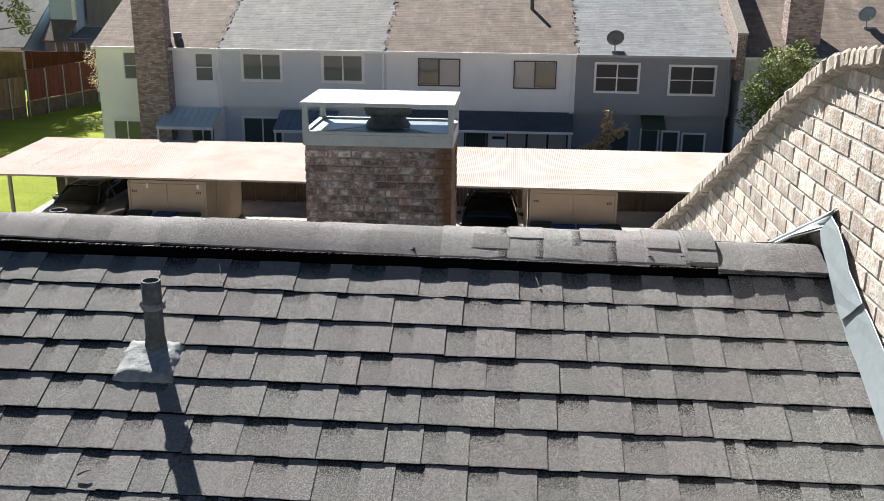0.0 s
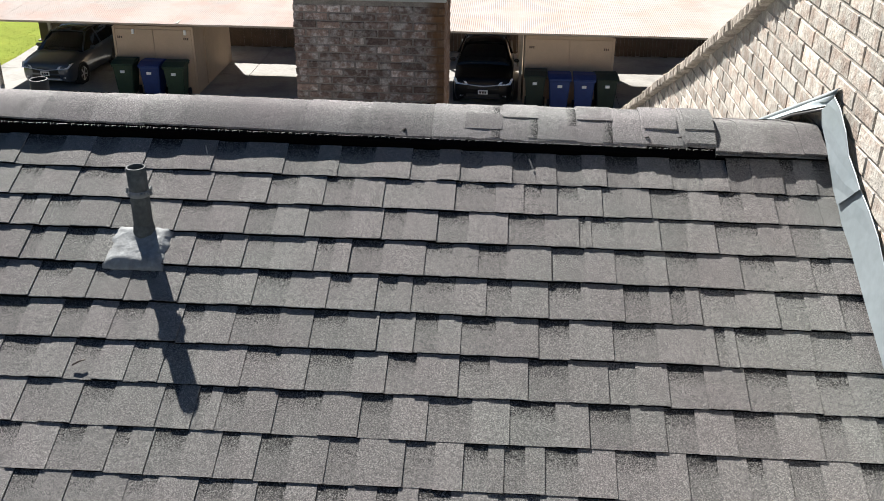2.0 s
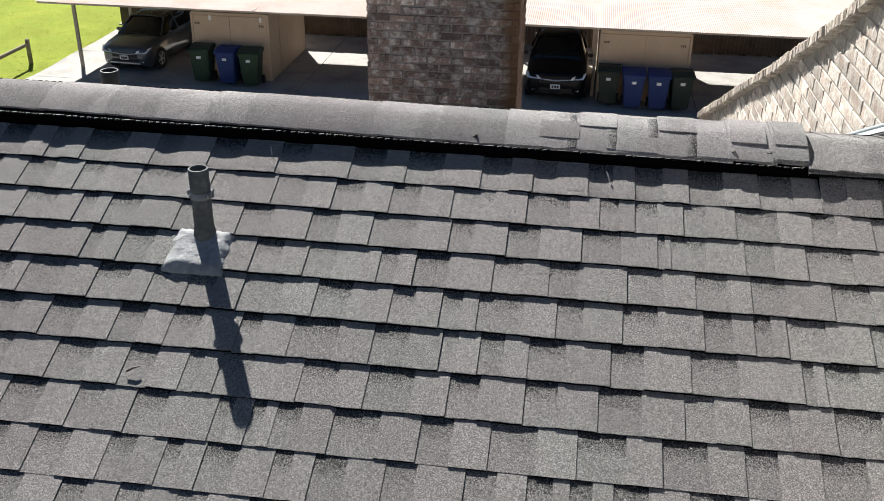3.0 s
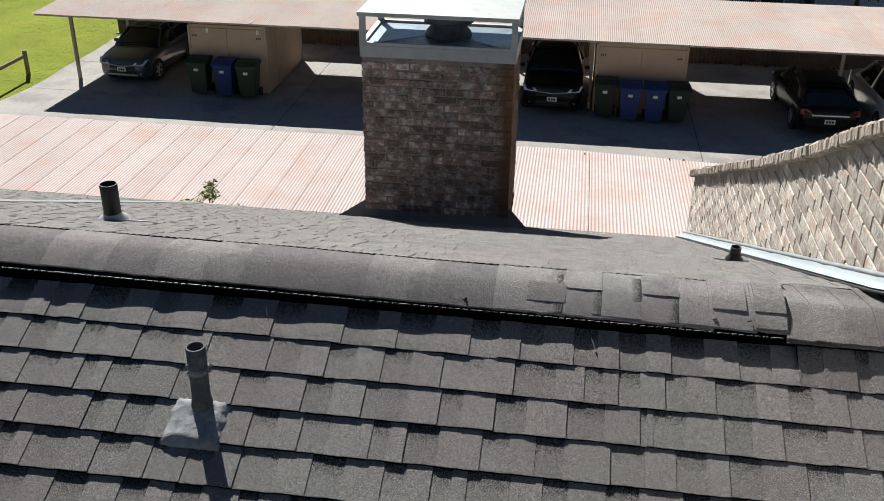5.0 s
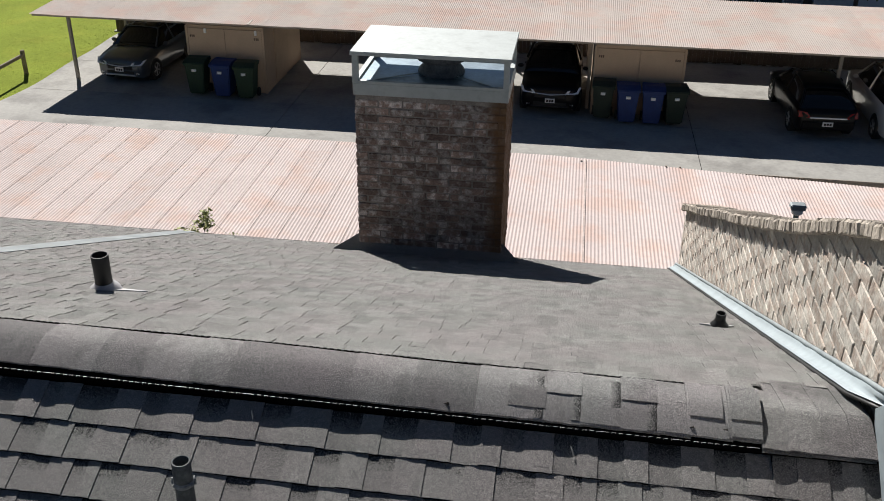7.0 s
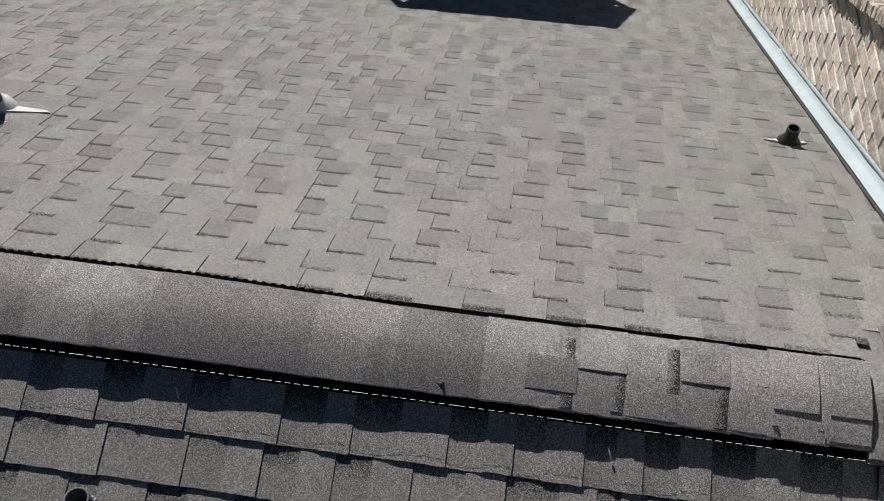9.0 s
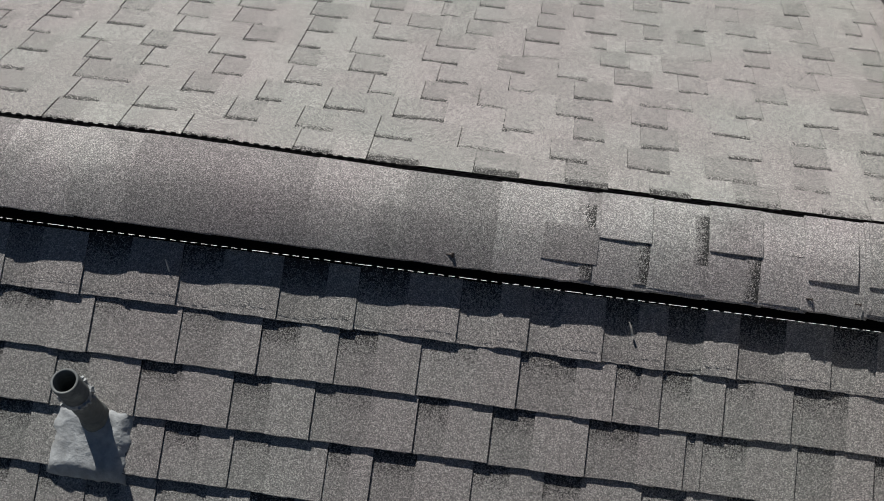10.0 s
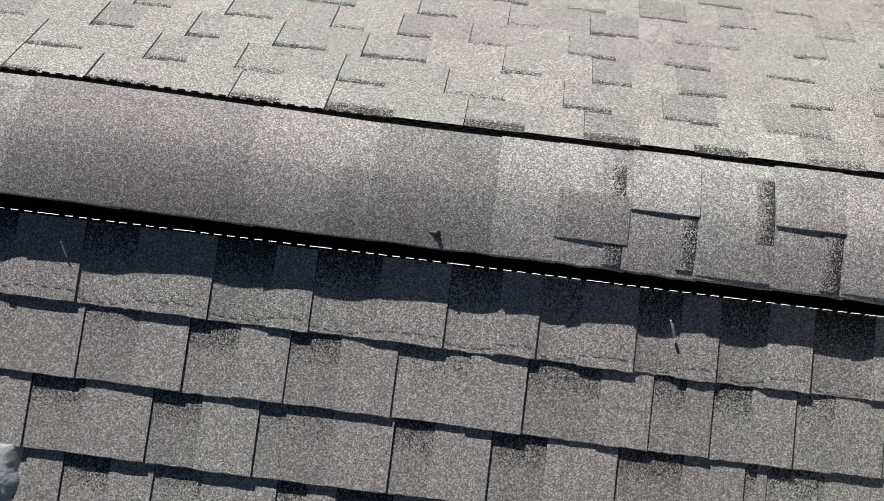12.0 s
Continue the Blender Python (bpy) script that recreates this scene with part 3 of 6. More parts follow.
for x0, x1, u0, u1, lift, mat in ((0.217, 0.3495, 0.56, 0.86, 0.0032, CAP_PALE), (0.217, 0.3495, 0.17, 0.56, 0.0034, CAP_DARK), (0.350, 0.474, 0.44, 0.99, 0.0052, CAP_PALE), (0.4745, 0.6115, 0.02, 0.87, 0.0030, CAP_PALE),
                                  (0.612, 0.7365, 0.44, 0.99, 0.0058, CAP_PALE), (0.737, 0.835, 0.02, 0.67, 0.0032, CAP_PALE), (0.845, 0.958, 0.27, 0.95, 0.0125, CAP_PALE), (0.985, VENT_END - 0.003, 0.27, 0.93, 0.0155, CAP_PALE),
                                  (0.985, VENT_END - 0.003, 0.02, 0.22, 0.0140, CAP_PALE)):
    cap_patch(x0, x1, u0, u1, lift, mat=mat)
# shadow-line bands: shade beside the overlays put into the granule colour
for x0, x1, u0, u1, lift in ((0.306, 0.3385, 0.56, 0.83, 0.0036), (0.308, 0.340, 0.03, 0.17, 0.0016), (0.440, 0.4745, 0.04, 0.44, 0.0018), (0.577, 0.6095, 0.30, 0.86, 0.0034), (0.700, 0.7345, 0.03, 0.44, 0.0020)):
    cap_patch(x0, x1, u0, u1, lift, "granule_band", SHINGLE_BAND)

# low caps between the vent's end and the wall, laid straight on the roof
for a, b, lift, mat in ((1.085, 1.177, 0.0, CAP), (1.175, 1.292, 0.0012, CAP), (1.290, 1.383, 0.0, CAP_DARK), (1.381, 1.462, 0.0014, CAP_DARK)):
    cap_piece(a, b, lift, vent, thick=0.007, rise=0.001, low=True, mat=mat)

# ---- chimney at the far eave ----
CH_X0, CH_X1, CH_Y0, CH_Y1 = -1.455, -0.160, 4.60, 5.40
CH_TOP = -0.625


def brick_mesh(name, w, d, h, mat, seed, worn=0.0032, edge=0.0055):
    """A worn brick, w long, h high, standing d proud at y = 0."""
    r = random.Random(seed)
    bm = bmesh.new()
    box(bm, 0, w, 0, d, 0, h)
    bmesh.ops.bevel(bm, geom=list(bm.edges), offset=edge, segments=1, affect="EDGES")
    for v in bm.verts:
        v.co += Vector((r.uniform(-1, 1), r.uniform(-1, 1), r.uniform(-1, 1))) * worn
    return mesh_of(bm, name, mat)


def brick_wall(parent, length, height, rise, bl, meshes, m, skip=lambda x, z: False, choose=None, rnd=None, rough=0.004):
    """Lays bricks course by course on a face that runs along the frame's x and z, facing -y. m is that frame, in the parent."""
    rnd = rnd or random.Random(1)
    courses = int(height / rise)
    e = m.to_euler()
    for c in range(courses):
        z = c * rise
        x = -(bl + 0.01) * (0.5 if c % 2 else 0.0) + rnd.uniform(-0.01, 0.01)
        while x < length - 0.02:
            x0, x1 = max(x, 0.0), min(x + bl, length)
            if x1 - x0 > 0.03 and not skip(0.5 * (x0 + x1), z + rise / 2):
                me = choose(0.5 * (x0 + x1), z) if choose else rnd.choice(meshes)
                ob = put("brick", me, parent, m @ Vector((x0, rnd.uniform(-rough, rough * 0.7), z + rnd.uniform(-0.3, 0.3) * rough)), ((x1 - x0) / bl, 1, 1), e)
            x += bl + 0.011


chimney = thing("chimney", (CH_X0, CH_Y0, CH_TOP - 3.2), "brown brick chimney with a pale metal cap, rust streaked", "chimney")
CW, CD, CHH = CH_X1 - CH_X0, CH_Y1 - CH_Y0, 3.2
part("core", boxed((0.006, CW - 0.006, 0.006, CD - 0.006, 0, CHH)), MORTAR, chimney)
RISE, BL = 0.069, 0.196
bricks_red = [brick_mesh(f"chimney_brick_{i}", BL, 0.03, RISE - 0.011, BRICK_RED, i) for i in range(5)]
rb = random.Random(11)
H0 = 1.62
brick_wall(chimney, CW, H0, RISE, BL, bricks_red, Matrix.Translation((0, 0, CHH - H0)), rnd=rb)
brick_wall(chimney, CD, H0, RISE, BL, bricks_red, Matrix.Translation((CW, 0, CHH - H0)) @ Matrix.Rotation(math.pi / 2, 4, "Z"), rnd=rb)
brick_wall(chimney, CD, H0, RISE, BL, bricks_red, Matrix.Translation((0, CD, CHH - H0)) @ Matrix.Rotation(-math.pi / 2, 4, "Z"), rnd=rb)

o = 0.012
bm = bmesh.new()
box(bm, -o, CW + o, -o, CD + o, 0.0, 0.10)
bmesh.ops.bevel(bm, geom=list(bm.edges), offset=0.004, segments=1, affect="EDGES")
cap = part("cap", bm, CHASE, chimney, "pale galvanised cap with open sides and a flat lid")
cap.location = (0, 0, 3.2)
part("chase_pan", boxed((0.04, CW - 0.04, 0.04, CD - 0.04, 0.101, 0.105)), PAN, cap)
for x0, x1, y0, y1 in ((-o, CW + o, -o, 0.03), (-o, CW + o, CD - 0.03, CD + o), (-o, 0.03, 0.03, CD - 0.03), (CW - 0.03, CW + o, 0.03, CD - 0.03)):
    part("curb", boxed((x0, x1, y0, y1, 0.10, 0.125)), CHASE, cap)
for x in (-o, CW + o - 0.048):
    for y in (-o, CD + o - 0.048):
        part("post", boxed((x, x + 0.048, y, y + 0.048, 0.125, 0.345)), CHASE, cap)
bm = boxed((-0.025, CW + 0.025, -0.03, CD + 0.03, 0.345, 0.378))
bmesh.ops.bevel(bm, geom=list(bm.edges), offset=0.003, segments=1, affect="EDGES")
part("lid", bm, CHASE, cap)
bm = bmesh.new()
for s in (-1, 1):
    tube(bm, (CW / 2, CD / 2, 0.125), (CW / 2 + s * 0.5, 0.08, 0.108), 0.006)
part("seam", bm, CHASE, cap)
flue = thing("flue_cowl", (CH_X0 + CW * 0.53, CH_Y0 + CD * 0.5, CH_TOP + 0.105), "dark round metal flue with a flat rain cap", "flue")
bm = bmesh.new()
lathe(bm, [(0.20, 0.0), (0.205, 0.02), (0.19, 0.05), (0.16, 0.085), (0.15, 0.12)], 28)
part("storm_collar", bm, FLUE, flue, smooth=True)
bm = bmesh.new()
lathe(bm, [(0.14, 0.11), (0.19, 0.118), (0.215, 0.13), (0.215, 0.205), (0.20, 0.22), (0.02, 0.228)], 28)
part("rain_cap", bm, FLUE, flue, smooth=True)

# saddle between the eave and the chimney's foot
bm = bmesh.new()
zf = -0.049 - 0.452 * 4.0 + 0.012
zb = -1.975
top = [(-1.70, 4.55, -0.049 - 0.452 * 4.55 + 0.006), (0.02, 4.55, -0.049 - 0.452 * 4.55 + 0.006), (-0.14, 4.66, zb), (-1.47, 4.66, zb)]
pts = [bm.verts.new(p) for p in top] + [bm.verts.new((x, y, z - 0.2)) for x, y, z in top]
for q in ((0, 1, 2, 3), (7, 6, 5, 4), (0, 4, 5, 1), (1, 5, 6, 2), (2, 6, 7, 3), (3, 7, 4, 0)):
    bm.faces.new([pts[i] for i in q])
tagged(part("chimney_saddle", bm, SHINGLE_REST), "small shingled saddle at the chimney's foot", "roof saddle", kind="structure")

# ---- brick parapet wall beside the roof ----
FAR_Y, FAR_Z = 5.18, -1.70


# underside of the coping: the rake bends over at the peak and climbs on gently towards the street
RAKE = [(-7.0, -1.75), (-0.9, 0.690), (-0.53, 0.668), (-0.309, 0.646), (-0.151, 0.617), (-0.04, 0.584), (0.135, 0.520), (0.395, 0.409), (0.781, 0.232), (1.253, 0.0), (1.857, -0.290), (FAR_Y, FAR_Z - 0.043)]


def coping_under(y):
    """Height of the underside of the coping along the wall."""
    for (y0, z0), (y1, z1) in zip(RAKE, RAKE[1:]):
        if y <= y1:
            break
    return z0 + (y - y0) * (z1 - z0) / (y1 - y0)


parapet = thing("parapet_wall", (0, 0, 0), "weathered lime-washed brick parapet wall rising past the roof", "wall", kind="structure")
bm = bmesh.new()
outline = RAKE + [(FAR_Y, -4.5), (-7.0, -5.5)]
prism(bm, outline, WALL_X + 0.004, WALL_X + 0.30)
part("core", bm, MORTAR_PALE, parapet)
PR, PB = 0.075, 0.195
bricks_pale = [brick_mesh(f"pale_brick_{i}", PB, 0.03, PR - 0.008, BRICK_PALE, 40 + i, 0.0018, 0.004) for i in range(6)]
rp = random.Random(5)
wall_frame = Matrix.Translation((WALL_X, FAR_Y, -2.60)) @ Matrix.Rotation(-math.pi / 2, 4, "Z")


def roof_height(y):
    return min(0.4169 * y, -0.049 - 0.452 * y)


def off_wall(x, z):
    y, zz = FAR_Y - x, -2.60 + z
    return zz + 0.03 > coping_under(y) or zz < roof_height(y) - 0.05


brick_wall(parapet, FAR_Y + 3.2, 3.3, PR, PB, bricks_pale, wall_frame, skip=off_wall, rnd=rp, rough=0.002)
# coping: bricks on edge along the rake
coping = thing("parapet_coping", (0, 0, 0), "row of weathered bricks on edge capping the parapet", "coping", kind="structure")
cope_meshes = [brick_mesh(f"coping_brick_{i}", 0.33, 0.047, 0.063, BRICK_COPE, 60 + i, 0.0035, 0.0095) for i in range(5)]
y = FAR_Y - 0.02
while y > -3.6:
    slope = math.atan((coping_under(y + 0.06) - coping_under(y - 0.06)) / 0.12)
    wob = 0.003 * math.sin(y * 4.3) + rp.uniform(-0.004, 0.004)
    put("brick", rp.choice(cope_meshes), coping, (WALL_X - 0.045 + rp.uniform(-0.006, 0.006), y - 0.023, coping_under(y) + wob - 0.005),
        (1, 1, 1), (slope + rp.uniform(-0.035, 0.035), 0, rp.uniform(-0.012, 0.012)))
    y -= 0.0478 * math.cos(slope) * rp.uniform(0.97, 1.03)

# ---- ground, drive, lawn ----
bm = bmesh.new()
sheet(bm, [[(-400 + 800 * i / 8, -200 + 1000 * j / 8, GROUND - 0.09) for i in range(9)] for j in range(9)])
EARTH = material("dry_packed_earth", (0.27, 0.245, 0.215), 0.95, var=0.2, coarse=0.2, fine=6, bump=0.2, tint=(0.20, 0.195, 0.14), tint_amount=0.4)
tagged(part("ground", bm, EARTH), "dry ground and yards reaching past the houses", "ground", kind="structure")
bm = bmesh.new()
sheet(bm, [[(-75 + 59 * i / 8, 5 + 63 * j / 8, GROUND - 0.05) for i in range(9)] for j in range(9)])
tagged(part("lawn", bm, GRASS_SOIL), "bright green mown lawn beside the drive", "lawn", kind="structure")

# drive slabs with open joints; the lawn side ends in a curved kerb
drive = thing("driveway", (0, 0, GROUND), "pale concrete driveway slabs, partly in carport shade", "driveway", kind="structure")


def lawn_edge(y):
    return -17.85 - 0.62 * max(0.0, (26.2 - y) / 3.0) ** 2.1 + 0.03 * math.sin(y * 1.7)


joints_y = [6.0, 12.5, 19.8, 25.9, 29.2, 33.0]
joints_x = [-8.6, -2.2, 4.2, 10.6, 17.0, 40.0]
for y0, y1 in zip(joints_y, joints_y[1:]):
    bm = bmesh.new()
    n = 10
    rows = [[(lawn_edge(y0 + (y1 - y0 - 0.02) * i / n), y0 + (y1 - y0 - 0.02) * i / n, z) for i in range(n + 1)] for z in (0.0,)][0]
    east = [(-8.62, p[1], 0.0) for p in rows]
    vs = sheet(bm, [rows, east])
    r = bmesh.ops.extrude_face_region(bm, geom=list(bm.faces))
    bmesh.ops.translate(bm, verts=[g for g in r["geom"] if isinstance(g, bmesh.types.BMVert)], vec=(0, 0, -0.15))
    part("slab", bm, CONCRETE, drive)
    for x0, x1 in zip(joints_x, joints_x[1:]):
        part("slab", boxed((x0, x1 - 0.022, y0, y1 - 0.022, -0.15, 0.0)), CONCRETE, drive)
part("joint_bed", boxed((-17.6, 40, 6, 33, -0.16, -0.03)), FELT, drive)

# unseen paving, added so neutral light rather than lawn green bounces up
tagged(part("patio", boxed((-18.2, 40, 33.25, 38.2, GROUND - 0.2, GROUND - 0.01)), CONCRETE), "unseen concrete paving added behind the carport for neutral bounce", "patio", kind="structure")

# grass blades over the lawn that the camera sees
rg = random.Random(21)
verts, faces = [], []
for i in range(34000):
    y = 22 + 24 * rg.random() ** 0.8
    edge = lawn_edge(min(y, 33.5)) if y < 33.5 else -17.0
    x = edge - 0.04 - 9.0 * rg.random() ** 1.3
    h, w, a = rg.uniform(0.006, 0.014), rg.uniform(0.012, 0.024), rg.uniform(0, 6.28)
    dx, dy = w * math.cos(a), w * math.sin(a)
    lx, ly = rg.uniform(-0.04, 0.04), rg.uniform(-0.04, 0.04)
    o = len(verts)
    z = GROUND - 0.05
    verts += [(x - dx, y - dy, z), (x + dx, y + dy, z), (x + lx, y + ly, z + h)]
    faces.append((o, o + 1, o + 2))
me = bpy.data.meshes.new("grass")
me.from_pydata(verts, [], faces)
me.materials.append(GRASS)
tagged(new("grass", me), "bright green mown grass beside the drive", "grass", kind="stuff")

# timber rail on the lawn
WOOD_GREY = material("weathered_rail_wood", (0.24, 0.20, 0.155), 0.9, var=0.25, coarse=4, fine=40, stretch=(1, 6, 1))
rail = thing("rail_fence", (-18.78, 27.45, GROUND - 0.05), "weathered timber rail on short posts in the grass", "fence")
for dy in (0.0, -2.6, -5.2):
    part("post", bevelled(boxed((-0.06, 0.06, dy - 0.06, dy + 0.06, -0.1, 0.86)), 0.012), WOOD_GREY, rail)
for dy in (0.0, -2.6):
    part("rail", bevelled(boxed((-0.035, 0.035, dy - 2.58, dy - 0.02, 0.62, 0.74)), 0.012), WOOD_GREY, rail)

# ---- carports ----
PITCH = 0.0667


def corrugated(name, width, length, mat, amp=0.0062, skew=0.0):
    """A corrugated sheet, ridges along y, with thickness at its rim."""
    bm = bmesh.new()
    n = int(width / PITCH * 6)
    top = [[(width * i / n, y, amp * math.cos(2 * math.pi * (width * i / n) / PITCH)) for i in range(n + 1)] for y in (0, length / 2, length)]
    top = [[(x, y + skew * x, z) for x, y, z in r] for r in top]
    low = [[(x, y, z - 0.004) for x, y, z in r] for r in top]
    vt, vl = sheet(bm, top), sheet(bm, low)
    for r in (0, 2):
        for i in range(n):
            bm.faces.new((vt[r][i], vt[r][i + 1], vl[r][i + 1], vl[r][i]))
    return mesh_of(bm, name, mat, False)


FASCIA = material("beige_fascia", (0.42, 0.36, 0.30), 0.7, var=0.12, coarse=2, fine=25)
far_port = thing("carport_far", (0, 26.4, -6.1), "long open carport with a faded corrugated metal roof", "carport", kind="")
tilt = math.atan2(0.2, 5.5)
me_far = corrugated("far_panel", 12 * PITCH, 5.53, CORRUGATED_FAR)
rc = random.Random(2)
SEAM = material("dirty_sheet_lap", (0.50, 0.415, 0.38), 0.9, var=0.2, coarse=3, fine=30)
me_seam = mesh_of(boxed((-0.004, 0.004, 0, 1, 0.0, 0.005)), "seam", SEAM)
me_lap = mesh_of(boxed((-0.004, 0.004, 0, 1, 0.0, 0.005)), "lap", SEAM)
x = -264 * PITCH
while x < 34:
    put("roof_panel", me_far, far_port, (x, rc.uniform(-0.02, 0.02), 0.002 * rc.random()), (1, 1, 1), (tilt, rc.uniform(-0.002, 0.002), 0))
    if x < -8.5:
        put("seam", me_seam, far_port, (x, 0.0, 0.004), (1, 5.53, 1), (tilt, 0, 0))
    x += 12 * PITCH
part("fascia", boxed((-17.58, 34, 0.10, 0.13, -0.085, -0.025)), FASCIA, far_port)
part("fascia", boxed((-17.58, 34, 5.40, 5.44, 0.02, 0.17)), STEEL_POST, far_port)
for y in (0.78, 2.8, 4.9):
    part("purlin", boxed((-17.5, 34, y - 0.04, y + 0.04, -0.16 + y * 0.036, -0.035 + y * 0.036)), STEEL_POST, far_port)
for x in (-16.68, -1.9, 0.92, 8.55, 12.6, 16.5):
    for y in (0.78, 4.9) if x < 8 else (0.78,):
        part("post", boxed((x - 0.05, x + 0.05, y - 0.05, y + 0.05, GROUND + 6.1, -0.14 + y * 0.036)), STEEL_POST, far_port)
part("gutter_spout", boxed((-10.12, -10.08, -0.02, 0.55, 0.012, 0.03)), STEEL_POST, far_port)

near_port = thing("carport_near", (0, 17.0, -6.1), "carport roof of faded pink corrugated metal below the eave", "carport")
me_near = corrugated("near_panel", 9 * PITCH, 9.0, CORRUGATED)
me_askew = corrugated("askew_panel", 9 * PITCH, 9.0, CORRUGATED, skew=-0.09)
x = -450 * PITCH
while x < 26:
    if x < -1.6:
        put("seam", me_lap, near_port, (x, -9.0, 0.010), (1, 8.98, 1))
    put("roof_panel", me_near if x < -0.01 else me_askew, near_port, (x, -9.0 + (rc.uniform(-0.02, 0.02) if x < 0 else -x * 0.09), 0.004 + 0.001 * rc.random()), (1, 1, 1), (0, rc.uniform(-0.002, 0.002), 0))
    x += 9 * PITCH
part("ridge_strip", bevelled(boxed((0.79, 0.83, -9.0, -0.12, 0.012, 0.022)), 0.004), SEAM, near_port)
part("fascia", boxed((-30, 26, -0.30, -0.26, -0.17, -0.02)), STEEL_POST, near_port)
for x in (-24, -18, -12, -6, 0, 6, 12, 18):
    part("post", boxed((x - 0.05, x + 0.05, -1.05, -0.95, GROUND + 6.1, -0.02)), STEEL_POST, near_port)
    part("post", boxed((x - 0.05, x + 0.05, -8.6, -8.5, GROUND + 6.1, -0.02)), STEEL_POST, near_port)
for x in (0.72, 2.55, 2.85):
    bm = bmesh.new()
    tube(bm, (x, -0.25, 0.0), (x, -0.25, 0.035), 0.02)
    part("screw_cap", bm, STEEL_POST, near_port)

# storage sheds under the far carport
MARK_DARK = material("dark_marks", (0.12, 0.085, 0.06), 0.8, var=0.1)
LAMP_WHITE = material("white_fixture", (0.9, 0.9, 0.87), 0.5, var=0.05)


def shed(x0, x1, y0, lamps):
    t = thing("storage_shed", (x0, y0, GROUND), "tan storage closet with double doors under the carport", "shed", "storage closets")
    w = x1 - x0
    part("wall", boxed((0, w, 0.05, 4.2, 0, 2.22)), SHED_WALL, t)
    for a, b in ((0.06, w / 2 - 0.006), (w / 2 + 0.006, w - 0.06)):
        part("door", bevelled(boxed((a, b, 0.015, 0.05, 0.06, 2.12)), 0.006), SHED_WALL, t)
    part("corner_trim", boxed((-0.02, 0.05, 0.0, 0.05, 0, 2.2)), SHED_WALL, t)
    part("corner_trim", boxed((w - 0.05, w + 0.02, 0.0, 0.05, 0, 2.2)), SHED_WALL, t)
    part("side_door", bevelled(boxed((w, w + 0.03, 1.1, 1.98, 0.05, 2.05)), 0.006), SHED_WALL, t)
    for a in lamps:
        part("light_fixture", bevelled(boxed((a, a + 0.08, -0.03, 0.015, 1.97, 2.13)), 0.01), LAMP_WHITE, t, "small white light fixture")
    for a, z in ((0.12, 1.82), (w - 0.32, 1.80)):
        for k in range(3):
            part("number_bar", boxed((a + 0.06 * k, a + 0.038 + 0.06 * k, 0.008, 0.015, z, z + 0.075)), MARK_DARK, t, "dark bar of a unit number")
    return t


shed(-12.35, -9.72, 26.72, (0.62, 2.34))
shed(1.05, 3.85, 26.80, ())

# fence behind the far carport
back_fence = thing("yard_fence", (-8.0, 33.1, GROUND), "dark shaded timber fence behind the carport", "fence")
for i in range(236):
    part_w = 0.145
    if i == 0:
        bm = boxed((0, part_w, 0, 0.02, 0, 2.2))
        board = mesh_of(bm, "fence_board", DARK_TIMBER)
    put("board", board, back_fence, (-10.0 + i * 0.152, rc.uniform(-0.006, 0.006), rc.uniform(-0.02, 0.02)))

# ---- wheeled bins ----
BIN_GREEN = material("green_bin_plastic", (0.014, 0.040, 0.019), 0.6, var=0.15, coarse=5)
BIN_BLUE = material("blue_bin_plastic", (0.010, 0.034, 0.150), 0.6, var=0.15, coarse=5)
BIN_DARK = material("dark_green_bin_plastic", (0.012, 0.025, 0.016), 0.6, var=0.15, coarse=5)
TYRE = material("tyre_rubber", (0.02, 0.02, 0.02), 0.85, var=0.2, fine=80)


def bin_thing(x, y, mat, label, turn=0.0):
    t = thing("wheeled_bin", label=label, category="bin", group="wheeled bins by the sheds", m=pose(x, y, GROUND, 0, 0, turn) @ Matrix.Diagonal((1.08, 1.08, 1.16, 1)))
    bm = bmesh.new()
    a = [(-0.23, -0.27, 0.08), (0.23, -0.27, 0.08), (0.23, 0.24, 0.08), (-0.23, 0.24, 0.08)]
    b = [(-0.30, -0.36, 0.98), (0.30, -0.36, 0.98), (0.30, 0.33, 0.98), (-0.30, 0.33, 0.98)]
    va, vb = [bm.verts.new(p) for p in a], [bm.verts.new(p) for p in b]
    for i in range(4):
        bm.faces.new((va[i], va[(i + 1) % 4], vb[(i + 1) % 4], vb[i]))
    bm.faces.new(va[::-1]), bm.faces.new(vb)
    bmesh.ops.bevel(bm, geom=list(bm.edges), offset=0.03, segments=2, affect="EDGES")
    part("body", bm, mat, t)
    part("rim", bevelled(boxed((-0.325, 0.325, -0.385, 0.35, 0.93, 0.99)), 0.015), mat, t)
    bm = bmesh.new()
    prism(bm, [(-0.40, 0.99), (-0.41, 1.01), (-0.1, 1.075), (0.25, 1.07), (0.37, 1.02), (0.37, 0.99)], -0.33, 0.33)
    part("lid", bevelled(bm, 0.01), mat, t)
    bm = bmesh.new()
    tube(bm, (-0.27, 0.43, 0.99), (0.27, 0.43, 0.99), 0.017)
    part("handle", bm, mat, t)
    for s in (-1, 1):
        bm = bmesh.new()
        lathe(bm, [(0.02, -0.03), (0.125, -0.03), (0.125, 0.03), (0.02, 0.03)], 16, Matrix.Translation((s * 0.27, 0.27, 0.125)) @ Matrix.Rotation(math.pi / 2, 4, "Y"), True)
        part("wheel", bm, TYRE, t)
    part("sticker", boxed((-0.07, 0.06, -0.386, -0.352, 0.76, 0.83)), LAMP_WHITE, t, "small pale sticker")
    return t


